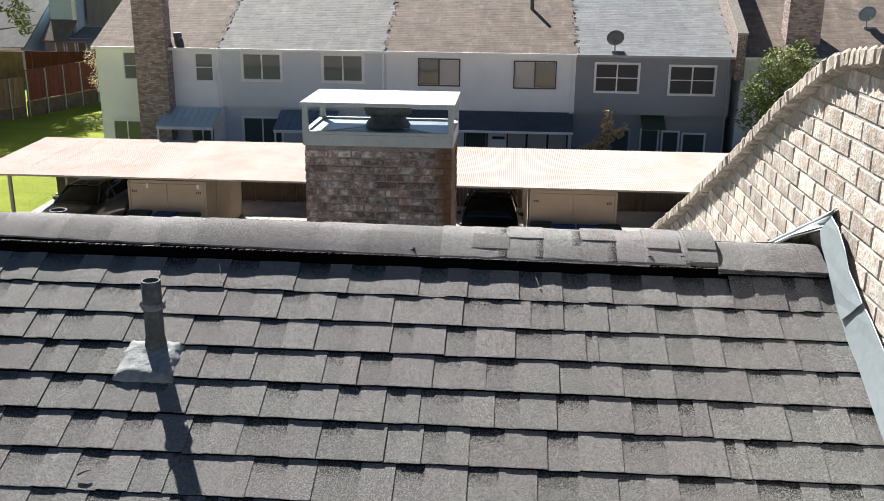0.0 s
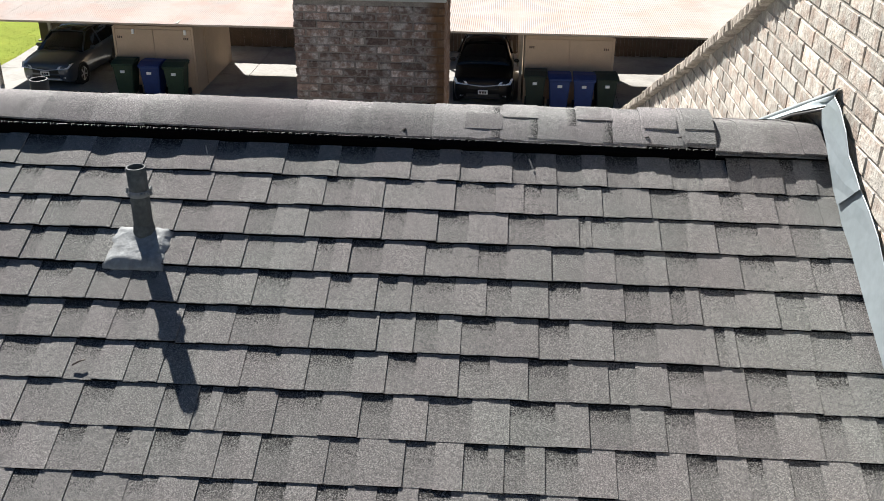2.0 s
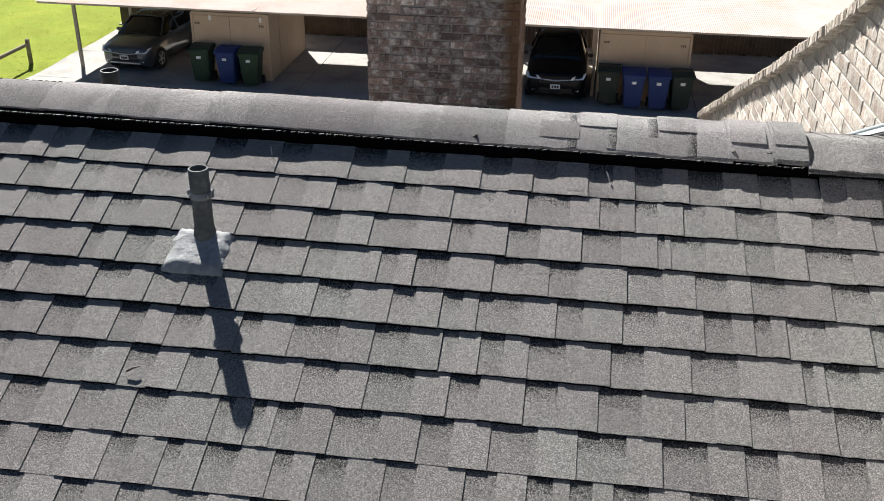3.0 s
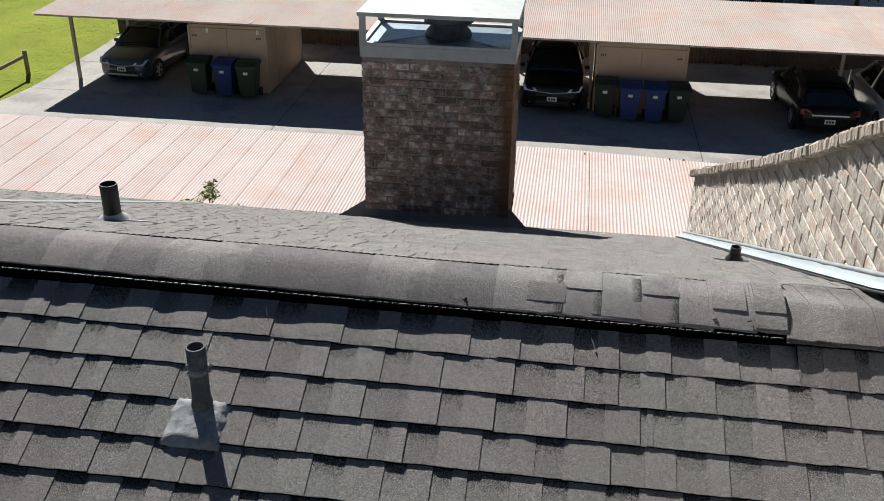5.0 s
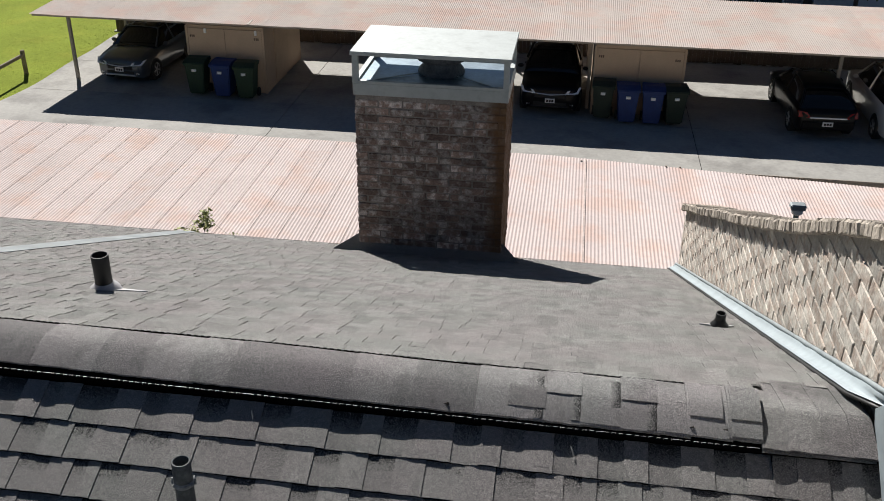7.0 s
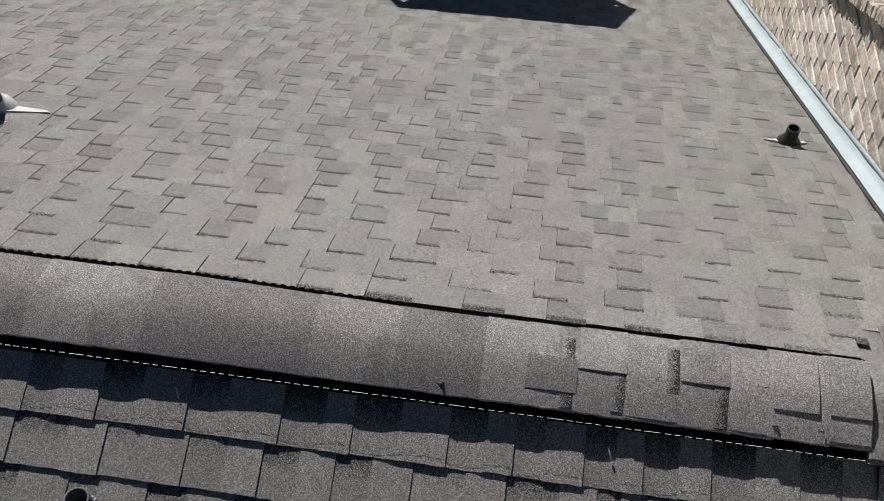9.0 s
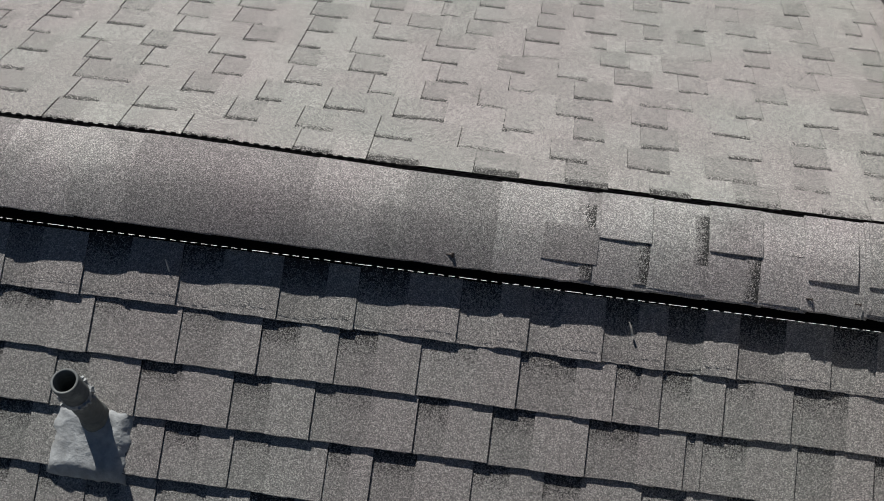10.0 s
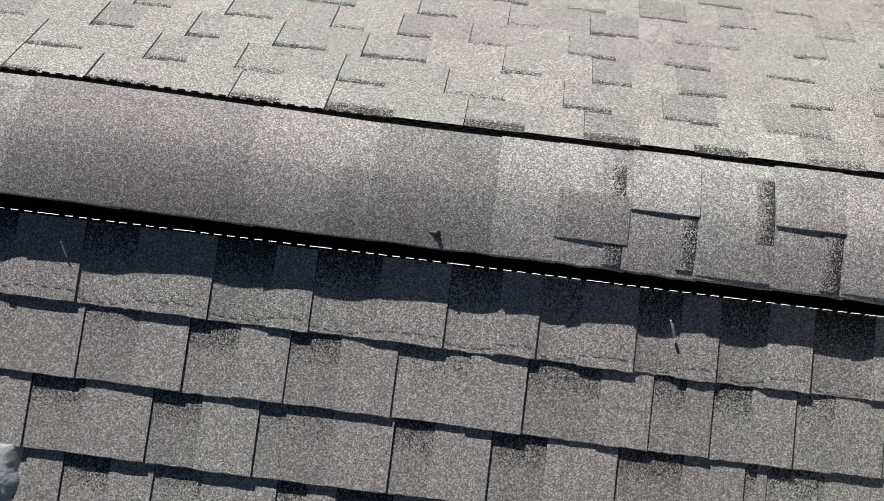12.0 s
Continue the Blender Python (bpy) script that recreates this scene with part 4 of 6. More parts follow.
for x, y, mat, lab, turn in ((-11.92, 26.35, BIN_GREEN, "green plastic wheeled bin before a shed", 3), (-10.98, 26.25, BIN_BLUE, "blue plastic wheeled bin between two green ones", -2),
                             (-10.20, 26.20, BIN_GREEN, "green plastic wheeled bin at the shed's corner", 4), (1.40, 26.35, BIN_DARK, "dark green wheeled bin at the row's end", -3),
                             (2.14, 26.1, BIN_BLUE, "blue plastic wheeled bin beside another blue one", 2), (2.92, 26.1, BIN_BLUE, "blue plastic wheeled bin in the shade", -2),
                             (3.60, 26.2, BIN_DARK, "dark green wheeled bin beside a blue one", 5)):
    bin_thing(x, y, mat, lab, turn)

# ---- parked vehicles ----


def paint(name, color, rough=0.28, coat=0.7):
    m = material(name, color, rough, metal=0.3, var=0.05, coarse=1.5, fine=20, bump=0)
    m.node_tree.nodes["Principled BSDF"].inputs["Coat Weight"].default_value = coat
    return m


PAINT_GREY = paint("grey_metallic_paint", (0.058, 0.070, 0.088))
PAINT_BLACK = paint("black_car_paint", (0.005, 0.005, 0.006), 0.35, 0.12)
PAINT_BLACK.node_tree.nodes["Principled BSDF"].inputs["Specular IOR Level"].default_value = 0.2
PAINT_WHITE = paint("white_car_paint", (0.72, 0.72, 0.70))
CAR_GLASS = glass_material("tinted_car_glass", (0.006, 0.007, 0.008), 0.04)
CHROME = material("bright_trim", (0.72, 0.73, 0.74), 0.25, metal=0.45, var=0.05)
LENS = glass_material("lamp_lens", (0.85, 0.88, 0.92), 0.12)
TAIL_RED = glass_material("tail_lamp_red", (0.22, 0.004, 0.006), 0.25)
BLACK_TRIM = material("black_trim", (0.012, 0.012, 0.012), 0.6, var=0.1)
PLATE = material("pale_plate", (0.75, 0.75, 0.74), 0.5, var=0.05)


def loft(bm, stations):
    rows = [[bm.verts.new(p) for p in s] for s in stations]
    k = len(rows[0])
    for a, b in zip(rows, rows[1:]):
        for i in range(k - 1):
            bm.faces.new((a[i], a[i + 1], b[i + 1], b[i]))
    bm.faces.new(rows[0]), bm.faces.new(rows[-1][::-1])


def hull(y, hw, zb, zt, crown=0.03):
    half = [(hw * 0.90, zb), (hw * 0.98, zb + 0.12), (hw, zb + (zt - zb) * 0.45), (hw * 0.99, zb + (zt - zb) * 0.70), (hw * 0.95, zt - 0.03), (hw * 0.72, zt + crown * 0.5)]
    return [(x, y, z) for x, z in half] + [(0, y, zt + crown)] + [(-x, y, z) for x, z in half[::-1]]


def car(name, label, category, body, m, L, W, H, belt, rear=False, hatch=0.35, hood=1.15, lamps_rear=False, front_plate=True):
    """A parked car with its nose at y = 0, rear at y = L, standing on z = 0."""
    t = thing(name, label=label, category=category, group="parked vehicles", m=m)
    hw = W / 2
    bm = bmesh.new()
    nose = belt - 0.20
    st = [(0.0, hw * 0.76, 0.30, nose - 0.03), (0.05, hw * 0.88, 0.24, nose + 0.02), (0.18, hw * 0.95, 0.21, nose + 0.06), (0.50, hw * 0.99, 0.20, belt - 0.08), (hood, hw, 0.20, belt),
          (L * 0.5, hw, 0.20, belt + 0.02), (L - 0.7, hw, 0.21, belt + 0.05), (L - 0.22, hw * 0.96, 0.24, belt + 0.03), (L - 0.05, hw * 0.90, 0.28, belt - 0.06), (L, hw * 0.82, 0.34, belt - 0.2)]
    loft(bm, [hull(*s) for s in st])
    ob = part("body", bm, body, t, smooth=True)
    # greenhouse
    bm = bmesh.new()
    ends = [(hood - 0.05, belt, hw * 0.86, belt), (hood + 0.72, H - 0.07, hw * 0.66, H - 0.10), (hood + 1.15, H - 0.03, hw * 0.68, H - 0.04), (L - hatch - 0.75, H - 0.05, hw * 0.67, H - 0.06),
            (L - hatch, H - 0.20, hw * 0.66, H - 0.22), (L - 0.14, belt + 0.03, hw * 0.78, belt + 0.03)]
    stations = []
    for y, zt, hwt, _ in ends:
        zb = belt - 0.02
        q = min(1.0, max(0.0, (zt - zb) / (H - belt)))
        wb = hw * 0.93
        half = [(wb, zb), (wb + (hwt - wb) * 0.5, zb + (zt - zb) * 0.55), (hwt, zt - 0.02 * q), (hwt * 0.6, zt + 0.012 * q)]
        stations.append([(x, y, z) for x, z in half] + [(0, y, zt + 0.02 * q)] + [(-x, y, z) for x, z in half[::-1]])
    loft(bm, stations)
    part("window_glass", bm, CAR_GLASS, t, "dark tinted glass", smooth=True)
    # roof skin and pillars
    bm = bmesh.new()
    y0, y1 = hood + 0.66, L - hatch - 0.05
    rows = []
    for i in range(6):
        y = y0 + (y1 - y0) * i / 5
        u = (y - y0) / (y1 - y0)
        z = H - 0.075 + 0.06 * math.sin(math.pi * min(1, u * 1.1)) - 0.09 * max(0, u - 0.75) * 2
        w = hw * 0.69
        rows.append([(-w, y, z - 0.035), (-w * 0.8, y, z), (0, y, z + 0.02), (w * 0.8, y, z), (w, y, z - 0.035)])
    sheet(bm, rows)
    r = bmesh.ops.extrude_face_region(bm, geom=list(bm.faces))
    bmesh.ops.translate(bm, verts=[g for g in r["geom"] if isinstance(g, bmesh.types.BMVert)], vec=(0, 0, -0.02))
    part("roof_skin", bm, body, t, smooth=True)
    for s in (-1, 1):
        for (ya, za, xa), (yb, zb, xb) in (((hood + 0.02, belt, hw * 0.90), (hood + 0.72, H - 0.09, hw * 0.68)), ((L * 0.56, belt, hw * 0.95), (L * 0.55, H - 0.07, hw * 0.69)),
                                           ((L - 0.25, belt + 0.03, hw * 0.86), (L - hatch - 0.05, H - 0.15, hw * 0.68))):
            bm = bmesh.new()
            tube(bm, (s * xa, ya, za), (s * xb, yb, zb), 0.035, 0.03, 6)
            part("pillar", bm, body, t)
        bm = boxed((-0.09, 0.09, -0.06, 0.06, -0.06, 0.06))
        bmesh.ops.transform(bm, matrix=Matrix.Translation((s * (hw + 0.09), hood + 0.42, belt + 0.05)), verts=bm.verts)
        part("mirror", bevelled(bm, 0.03, 2), body, t)
    # wheels
    for s in (-1, 1):
        for y in (0.85, L - 0.9):
            mw = Matrix.Translation((s * (hw - 0.10), y, 0.34)) @ Matrix.Rotation(s * math.pi / 2, 4, "Y")
            arch = bmesh.new()
            lathe(arch, [(0.395, -0.10), (0.395, 0.108), (0.36, 0.112), (0.30, 0.1)], 24, mw, True)
            part("wheel_arch", arch, BLACK_TRIM, t)
            bm = bmesh.new()
            lathe(bm, [(0.22, -0.10), (0.32, -0.10), (0.34, -0.06), (0.34, 0.09), (0.32, 0.125), (0.23, 0.125), (0.22, 0.08)], 28, mw)
            wheel = part("wheel", bm, TYRE, t, smooth=True)
            bm = bmesh.new()
            for k in range(5):
                a = 2 * math.pi * k / 5
                box(bm, 0.03, 0.225, -0.025, 0.025, 0.085, 0.115, mw @ Matrix.Rotation(a, 4, "Z"))
            lathe(bm, [(0.205, 0.08), (0.23, 0.08), (0.23, 0.118), (0.205, 0.112)], 24, mw)
            lathe(bm, [(0.05, 0.08), (0.05, 0.12), (0.0, 0.12)], 12, mw)
            part("rim", bm, CHROME, wheel, "alloy rim")
    # nose
    part("grille", bevelled(boxed((-hw * 0.52, hw * 0.52, -0.015, 0.12, nose - 0.30, nose - 0.13)), 0.02), BLACK_TRIM, t)
    bm = bmesh.new()
    for s in (-1, 1):
        tube(bm, (0, -0.03, nose - 0.185), (s * hw * 0.40, -0.03, nose - 0.150), 0.022, 0.018, 6)
        tube(bm, (s * hw * 0.40, -0.03, nose - 0.150), (s * hw * 0.66, -0.01, nose - 0.115), 0.018, 0.012, 6)
    part("grille_bar", bm, CHROME, t, "bright winged bar across the grille")
    bm = bmesh.new()
    lathe(bm, [(0.0, -0.05), (0.06, -0.045), (0.065, -0.02), (0.05, 0.0)], 16, Matrix.Translation((0, 0.0, nose - 0.15)) @ Matrix.Rotation(-math.pi / 2, 4, "X") @ Matrix.Diagonal((1.3, 0.9, -1, 1)))
    part("emblem", bm, CHROME, t, "plain bright oval badge")
    part("lower_intake", bevelled(boxed((-hw * 0.62, hw * 0.62, -0.025, 0.12, 0.30, 0.36)), 0.015), CHROME if body is PAINT_GREY else BLACK_TRIM, t)
    part("lower_grille", bevelled(boxed((-hw * 0.55, hw * 0.55, -0.01, 0.12, 0.365, 0.47)), 0.012), BLACK_TRIM, t)
    for s in (-1, 1):
        bm = bmesh.new()
        pts = [(s * hw * 0.48, -0.06, nose - 0.145), (s * hw * 0.90, -0.01, nose - 0.12), (s * hw * 0.99, 0.20, nose + 0.02), (s * hw * 0.56, -0.05, nose - 0.04)]
        va = [bm.verts.new(p) for p in pts]
        vb = [bm.verts.new((p[0], p[1] + 0.10, p[2])) for p in pts]
        bm.faces.new(va), bm.faces.new(vb[::-1])
        for i in range(4):
            bm.faces.new((va[i], va[(i + 1) % 4], vb[(i + 1) % 4], vb[i]))
        part("headlight", bm, LENS, t, "clear headlight")
        part("fog_lamp", bevelled(boxed((s * hw * 0.70 - 0.07, s * hw * 0.70 + 0.07, 0.0, 0.12, 0.36, 0.44)), 0.02), LENS, t)
        bm = bmesh.new()
        pts = [(s * hw * 0.56, L - 0.01, belt - 0.26), (s * hw * 0.95, L - 0.06, belt - 0.25), (s * hw * 0.94, L - 0.10, belt - 0.08), (s * hw * 0.70, L - 0.04, belt - 0.10)]
        va = [bm.verts.new((p[0], p[1] + 0.03, p[2])) for p in pts]
        vb = [bm.verts.new((p[0], p[1] - 0.10, p[2])) for p in pts]
        bm.faces.new(va), bm.faces.new(vb[::-1])
        for i in range(4):
            bm.faces.new((va[i], va[(i + 1) % 4], vb[(i + 1) % 4], vb[i]))
        part("tail_light", bm, TAIL_RED, t, "red tail light")
        part("door_handle", bevelled(boxed((s * hw * 0.985 - 0.02, s * hw * 0.985 + 0.02, L * 0.50, L * 0.50 + 0.16, belt - 0.14, belt - 0.10)), 0.008), body, t)
    part("rear_bumper", bevelled(boxed((-hw * 0.84, hw * 0.84, L - 0.12, L + 0.05, 0.36, 0.62)), 0.04, 2), body, t)
    part("boot_trim", bevelled(boxed((-hw * 0.60, hw * 0.60, L - 0.05, L + 0.03, belt - 0.28, belt - 0.23)), 0.01), CHROME, t)
    part("wiper", boxed((-hw * 0.5, hw * 0.1, hood + 0.02, hood + 0.05, belt + 0.045, belt + 0.06)), BLACK_TRIM, t)
    plate_y = -0.045 if front_plate else L + 0.055
    plate = part("number_plate", boxed((-0.155, 0.155, plate_y - 0.01, plate_y + 0.01, 0.46, 0.60)), PLATE, t, "pale plate with plain bars")
    for k in range(3):
        dy = -0.014 if front_plate else 0.014
        part("plate_bar", boxed((-0.11 + 0.08 * k, -0.05 + 0.08 * k, plate_y + dy - 0.003, plate_y + dy + 0.003, 0.49, 0.56)), BLACK_TRIM, plate)
    return t


car("compact_suv", "dark grey compact SUV parked nose out in a carport", "car", PAINT_GREY, pose(-14.92, 26.85, GROUND, 0, 0, -4), 4.33, 1.80, 1.61, 1.02)
car("large_suv", "black SUV parked nose out in deep carport shade", "car", PAINT_BLACK, pose(-0.26, 26.2, GROUND, 0, 0, 0), 4.85, 1.93, 1.75, 1.10)
car("hatchback", "black hatchback parked tail out in carport shade", "car", PAINT_BLACK, pose(7.92, 30.0, GROUND, 0, 0, 182), 4.5, 1.82, 1.50, 0.96, hatch=0.75, front_plate=False)
car("white_van", "white tall vehicle parked tail out in a carport", "van", PAINT_WHITE, pose(10.55, 30.2, GROUND, 0, 0, 180), 5.0, 1.95, 1.78, 1.08, front_plate=False)

# ---- row of houses across the drive ----
SIDING_WHITE = material("white_painted_siding", (0.87, 0.89, 0.91), 0.8, var=0.05, coarse=0.8, fine=25, bump=0.1)
SIDING_BLUE = material("pale_blue_grey_siding", (0.66, 0.715, 0.76), 0.8, var=0.05, coarse=0.8, fine=25, bump=0.1)
SIDING_GREY = material("grey_siding", (0.30, 0.32, 0.345), 0.8, var=0.06, coarse=0.8, fine=25, bump=0.1)
TRIM_WHITE = material("white_trim", (0.90, 0.90, 0.89), 0.6, var=0.05)
TRIM_BROWN = material("dark_bronze_frame", (0.06, 0.05, 0.045), 0.5, var=0.1)
TRIM_GREY = material("grey_trim", (0.36, 0.38, 0.40), 0.6, var=0.06)
# green-grey base paints in the trees these panes would reflect
PANE = glass_material("window_pane", (0.085, 0.115, 0.105), 0.05)
PANE_SCREEN = glass_material("dark_window_screen", (0.025, 0.027, 0.028), 0.5)
BLIND = material("pale_blind_behind_glass", (0.50, 0.48, 0.46), 0.35, var=0.05)
ROOF_BROWN = material("brown_shingle_far", (0.205, 0.158, 0.124), 0.9, var=0.2, coarse=0.7, fine=9, bump=0.3, island=0.16, tint=(0.26, 0.218, 0.185), tint_amount=0.35, stretch=(2.5, 1, 1))
ROOF_GREY = material("grey_shingle_far", (0.25, 0.242, 0.23), 0.9, var=0.16, coarse=0.7, fine=9, bump=0.3, island=0.14, tint=(0.31, 0.30, 0.28), tint_amount=0.3, stretch=(2.5, 1, 1))
ROOF_PALE = material("pale_grey_shingle_far", (0.28, 0.292, 0.297), 0.9, var=0.14, coarse=0.7, fine=9, bump=0.3, island=0.14, stretch=(2.5, 1, 1))
ROOF_DARK = material("dark_lean_to_roof", (0.065, 0.085, 0.110), 0.6, var=0.15, coarse=1.5, fine=20)
AWNING_BLUE = material("pale_blue_metal_awning", (0.55, 0.66, 0.72), 0.5, metal=0.1, var=0.08)
AWNING_SLATE = material("blue_grey_metal_awning", (0.12, 0.18, 0.25), 0.5, metal=0.1, var=0.08)
AWNING_GREEN = material("green_awning", (0.06, 0.085, 0.05), 0.7, var=0.12)
FACE = 38.0
EAVE_Z = -2.98
FLOOR_Z = -5.50


def window(house, x0, x1, z0, z1, y, frame_mat, sashes=2, bars=False, blinds=(), wide=0.07, name="window", glass=None):
    """A framed window proud of the wall, with panes set back in it."""
    bm = bmesh.new()
    box(bm, x0 - wide, x1 + wide, y - 0.05, y + 0.02, z1, z1 + wide)
    box(bm, x0 - wide, x1 + wide, y - 0.06, y + 0.02, z0 - wide, z0)
    box(bm, x0 - wide, x0, y - 0.05, y + 0.02, z0, z1)
    box(bm, x1, x1 + wide, y - 0.05, y + 0.02, z0, z1)
    w = part(name, bm, frame_mat, house)
    for i in range(sashes):
        a, b = x0 + (x1 - x0) * i / sashes, x0 + (x1 - x0) * (i + 1) / sashes
        part("pane", boxed((a + 0.02, b - 0.02, y - 0.012, y - 0.004, z0 + 0.02, z1 - 0.02)), BLIND if i in blinds else (glass or PANE), w)
        if i:
            part("mullion", boxed((a - 0.03, a + 0.03, y - 0.035, y, z0, z1)), frame_mat, w)
    if bars:
        part("glazing_bar", boxed((x0, x1, y - 0.03, y, (z0 + z1) / 2 - 0.02, (z0 + z1) / 2 + 0.02)), frame_mat, w)
    return w


def far_roof(house, x0, x1, mat, y0=37.55, z0=EAVE_Z + 0.03, run=7.4, rise=3.35, ragged=0.0):
    """Courses of shingle strips up to the ridge, each strip broken into islands."""
    verts, faces = [], []
    rr = random.Random(int(x0 * 10) + 5)
    n = 52
    for i in range(n):
        u0, u1 = i / n, (i + 1.15) / n
        a = x0 + rr.uniform(-ragged, ragged)
        end = x1 + rr.uniform(-ragged, ragged)
        while a < end - 0.01:
            b = min(end, a + rr.choice((0.3, 0.5, 0.9)))
            o = len(verts)
            ya, yb, za, zb = y0 + run * u0, y0 + run * u1, z0 + rise * u0, z0 + rise * u1
            verts += [(a, ya, za - 0.005), (b, ya, za - 0.005), (b, ya, za + 0.007), (a, ya, za + 0.007), (b, yb, zb + 0.004), (a, yb, zb + 0.004)]
            faces += [(o, o + 1, o + 2, o + 3), (o + 3, o + 2, o + 4, o + 5)]
            a = b
    me = bpy.data.meshes.new("roof")
    me.from_pydata(verts, [], faces)
    me.materials.append(mat)
    ob = new("roof", me)
    ob.parent = house
    bm = bmesh.new()
    prism(bm, [(y0, z0 - 0.03), (y0 + run, z0 + rise - 0.03), (y0 + run * 2, z0 - 0.03)], x0, x1)
    part("roof_back", bm, mat, house)
    return ob


def town_house(x0, x1, mat, roof_mat, label, ragged=0.0, gutter=TRIM_WHITE, recess=0.35):
    h = thing("town_house", (0, 0, 0), label, "house", "row of town houses")
    part("upper_wall", boxed((x0, x1 - 0.004, FACE, 51.0, FLOOR_Z, EAVE_Z)), mat, h)
    part("lower_wall", boxed((x0 + 0.01, x1 - 0.014, FACE + recess, 51.0, GROUND - 0.1, FLOOR_Z)), mat, h)
    far_roof(h, x0 - 0.02, x1 + 0.02, roof_mat, ragged=ragged)
    part("soffit", boxed((x0, x1 - 0.01, 37.56, FACE, EAVE_Z - 0.02, EAVE_Z + 0.02)), gutter, h)
    part("gutter", bevelled(boxed((x0, x1 - 0.01, 37.47, 37.57, EAVE_Z - 0.06, EAVE_Z + 0.05)), 0.015), gutter, h)
    bm = bmesh.new()
    tube(bm, (x1 - 0.14, FACE - 0.05, EAVE_Z - 0.06), (x1 - 0.14, FACE - 0.05, GROUND), 0.045)
    part("downpipe", bm, gutter, h)
    return h


h1 = town_house(-18.0, -12.4, SIDING_WHITE, ROOF_BROWN, "white two-storey town house with a brown shingle roof", recess=0.01)
window(h1, -16.75, -15.95, -4.35, -3.22, FACE, SIDING_WHITE, 1, True)
window(h1, -13.53, -12.78, -4.38, -3.22, FACE, SIDING_WHITE, 1, True)
window(h1, -17.45, -16.22, -7.5, -6.25, FACE + 0.01, TRIM_WHITE, 2)
window(h1, -13.9, -12.9, -8.3, -6.3, FACE + 0.01, TRIM_WHITE, 2, name="patio_door")
h2 = town_house(-12.4, -5.1, SIDING_BLUE, ROOF_GREY, "pale blue-grey two-storey town house with a grey roof", 0.15)
window(h2, -11.40, -9.77, -4.28, -3.20, FACE, TRIM_WHITE, 2, blinds=(), wide=0.11)
window(h2, -7.85, -6.17, -4.28, -3.20, FACE, TRIM_WHITE, 2, wide=0.11)
window(h2, -11.6, -9.9, -8.3, -6.05, FACE + 0.35, TRIM_WHITE, 2, name="patio_door", wide=0.1)
window(h2, -8.4, -7.0, -8.3, -6.3, FACE + 0.35, TRIM_WHITE, 2, name="patio_door")
h3 = town_house(-5.1, 3.05, SIDING_WHITE, ROOF_BROWN, "white two-storey town house with bronze windows and a lean-to", 0.15)
window(h3, -3.68, -1.95, -4.38, -3.30, FACE, TRIM_BROWN, 2, blinds=(1,), wide=0.05)
window(h3, 0.45, 2.18, -4.42, -3.33, FACE, TRIM_BROWN, 2, blinds=(0,), wide=0.05)
for a, b in ((-4.4, -3.4), (-1.6, -0.7), (0.25, 1.0), (1.1, 1.9), (2.0, 2.75)):
    window(h3, a, b, -7.6, -6.35, FACE + 0.10 - 0.5, TRIM_BROWN, 1, blinds=(0,) if a > 0 else ())
part("porch_wall", boxed((-5.0, 2.95, FACE - 0.39, FACE + 0.33, GROUND, -6.2)), SIDING_WHITE, h3)
bm = bmesh.new()
prism(bm, [(FACE + 0.02, -5.45), (FACE - 1.05, -6.12), (FACE - 1.05, -6.2), (FACE + 0.02, -5.6)], -5.0, 3.0)
part("lean_to_roof", bm, ROOF_DARK, h3, "dark metal lean-to roof")
bm = bmesh.new()
for i in range(40):
    x = -4.9 + i * 0.2
    tube(bm, (x, FACE - 1.04, -6.105), (x, FACE, -5.445), 0.012, steps=4)
part("roof_rib", bm, ROOF_DARK, h3)
part("lean_to_gutter", bevelled(boxed((-5.0, 3.0, FACE - 1.13, FACE - 1.04, -6.24, -6.14)), 0.015), TRIM_WHITE, h3)
part("hanging_sign", bevelled(boxed((-0.45, 0.1, FACE - 0.42, FACE - 0.40, -6.62, -6.50)), 0.02), TRIM_BROWN, h3)
h4 = town_house(3.05, 9.6, SIDING_GREY, ROOF_PALE, "dark grey two-storey town house with a pale shingle roof", 0.12, gutter=TRIM_GREY)
window(h4, 3.92, 5.68, -4.50, -3.37, FACE, TRIM_WHITE, 2, True, wide=0.09, glass=PANE_SCREEN)
window(h4, 7.05, 8.88, -4.55, -3.42, FACE, TRIM_WHITE, 2, True, wide=0.09, glass=PANE_SCREEN)
window(h4, 4.5, 5.5, -7.4, -6.25, FACE + 0.35, TRIM_GREY, 1)
window(h4, 6.05, 6.75, -8.3, -6.2, FACE + 0.35, TRIM_WHITE, 1, name="glass_door")
window(h4, 6.95, 7.6, -8.3, -6.25, FACE + 0.2, TRIM_WHITE, 1, name="open_door")
window(h4, 7.85, 8.75, -7.4, -6.35, FACE + 0.35, TRIM_WHITE, 1)
bm = bmesh.new()
prism(bm, [(FACE + 0.3, -5.55), (FACE - 0.6, -6.0), (FACE - 0.6, -6.04), (FACE + 0.3, -5.62)], 5.95, 6.95)
part("door_awning", bm, AWNING_GREEN, h4, "small dark green awning")
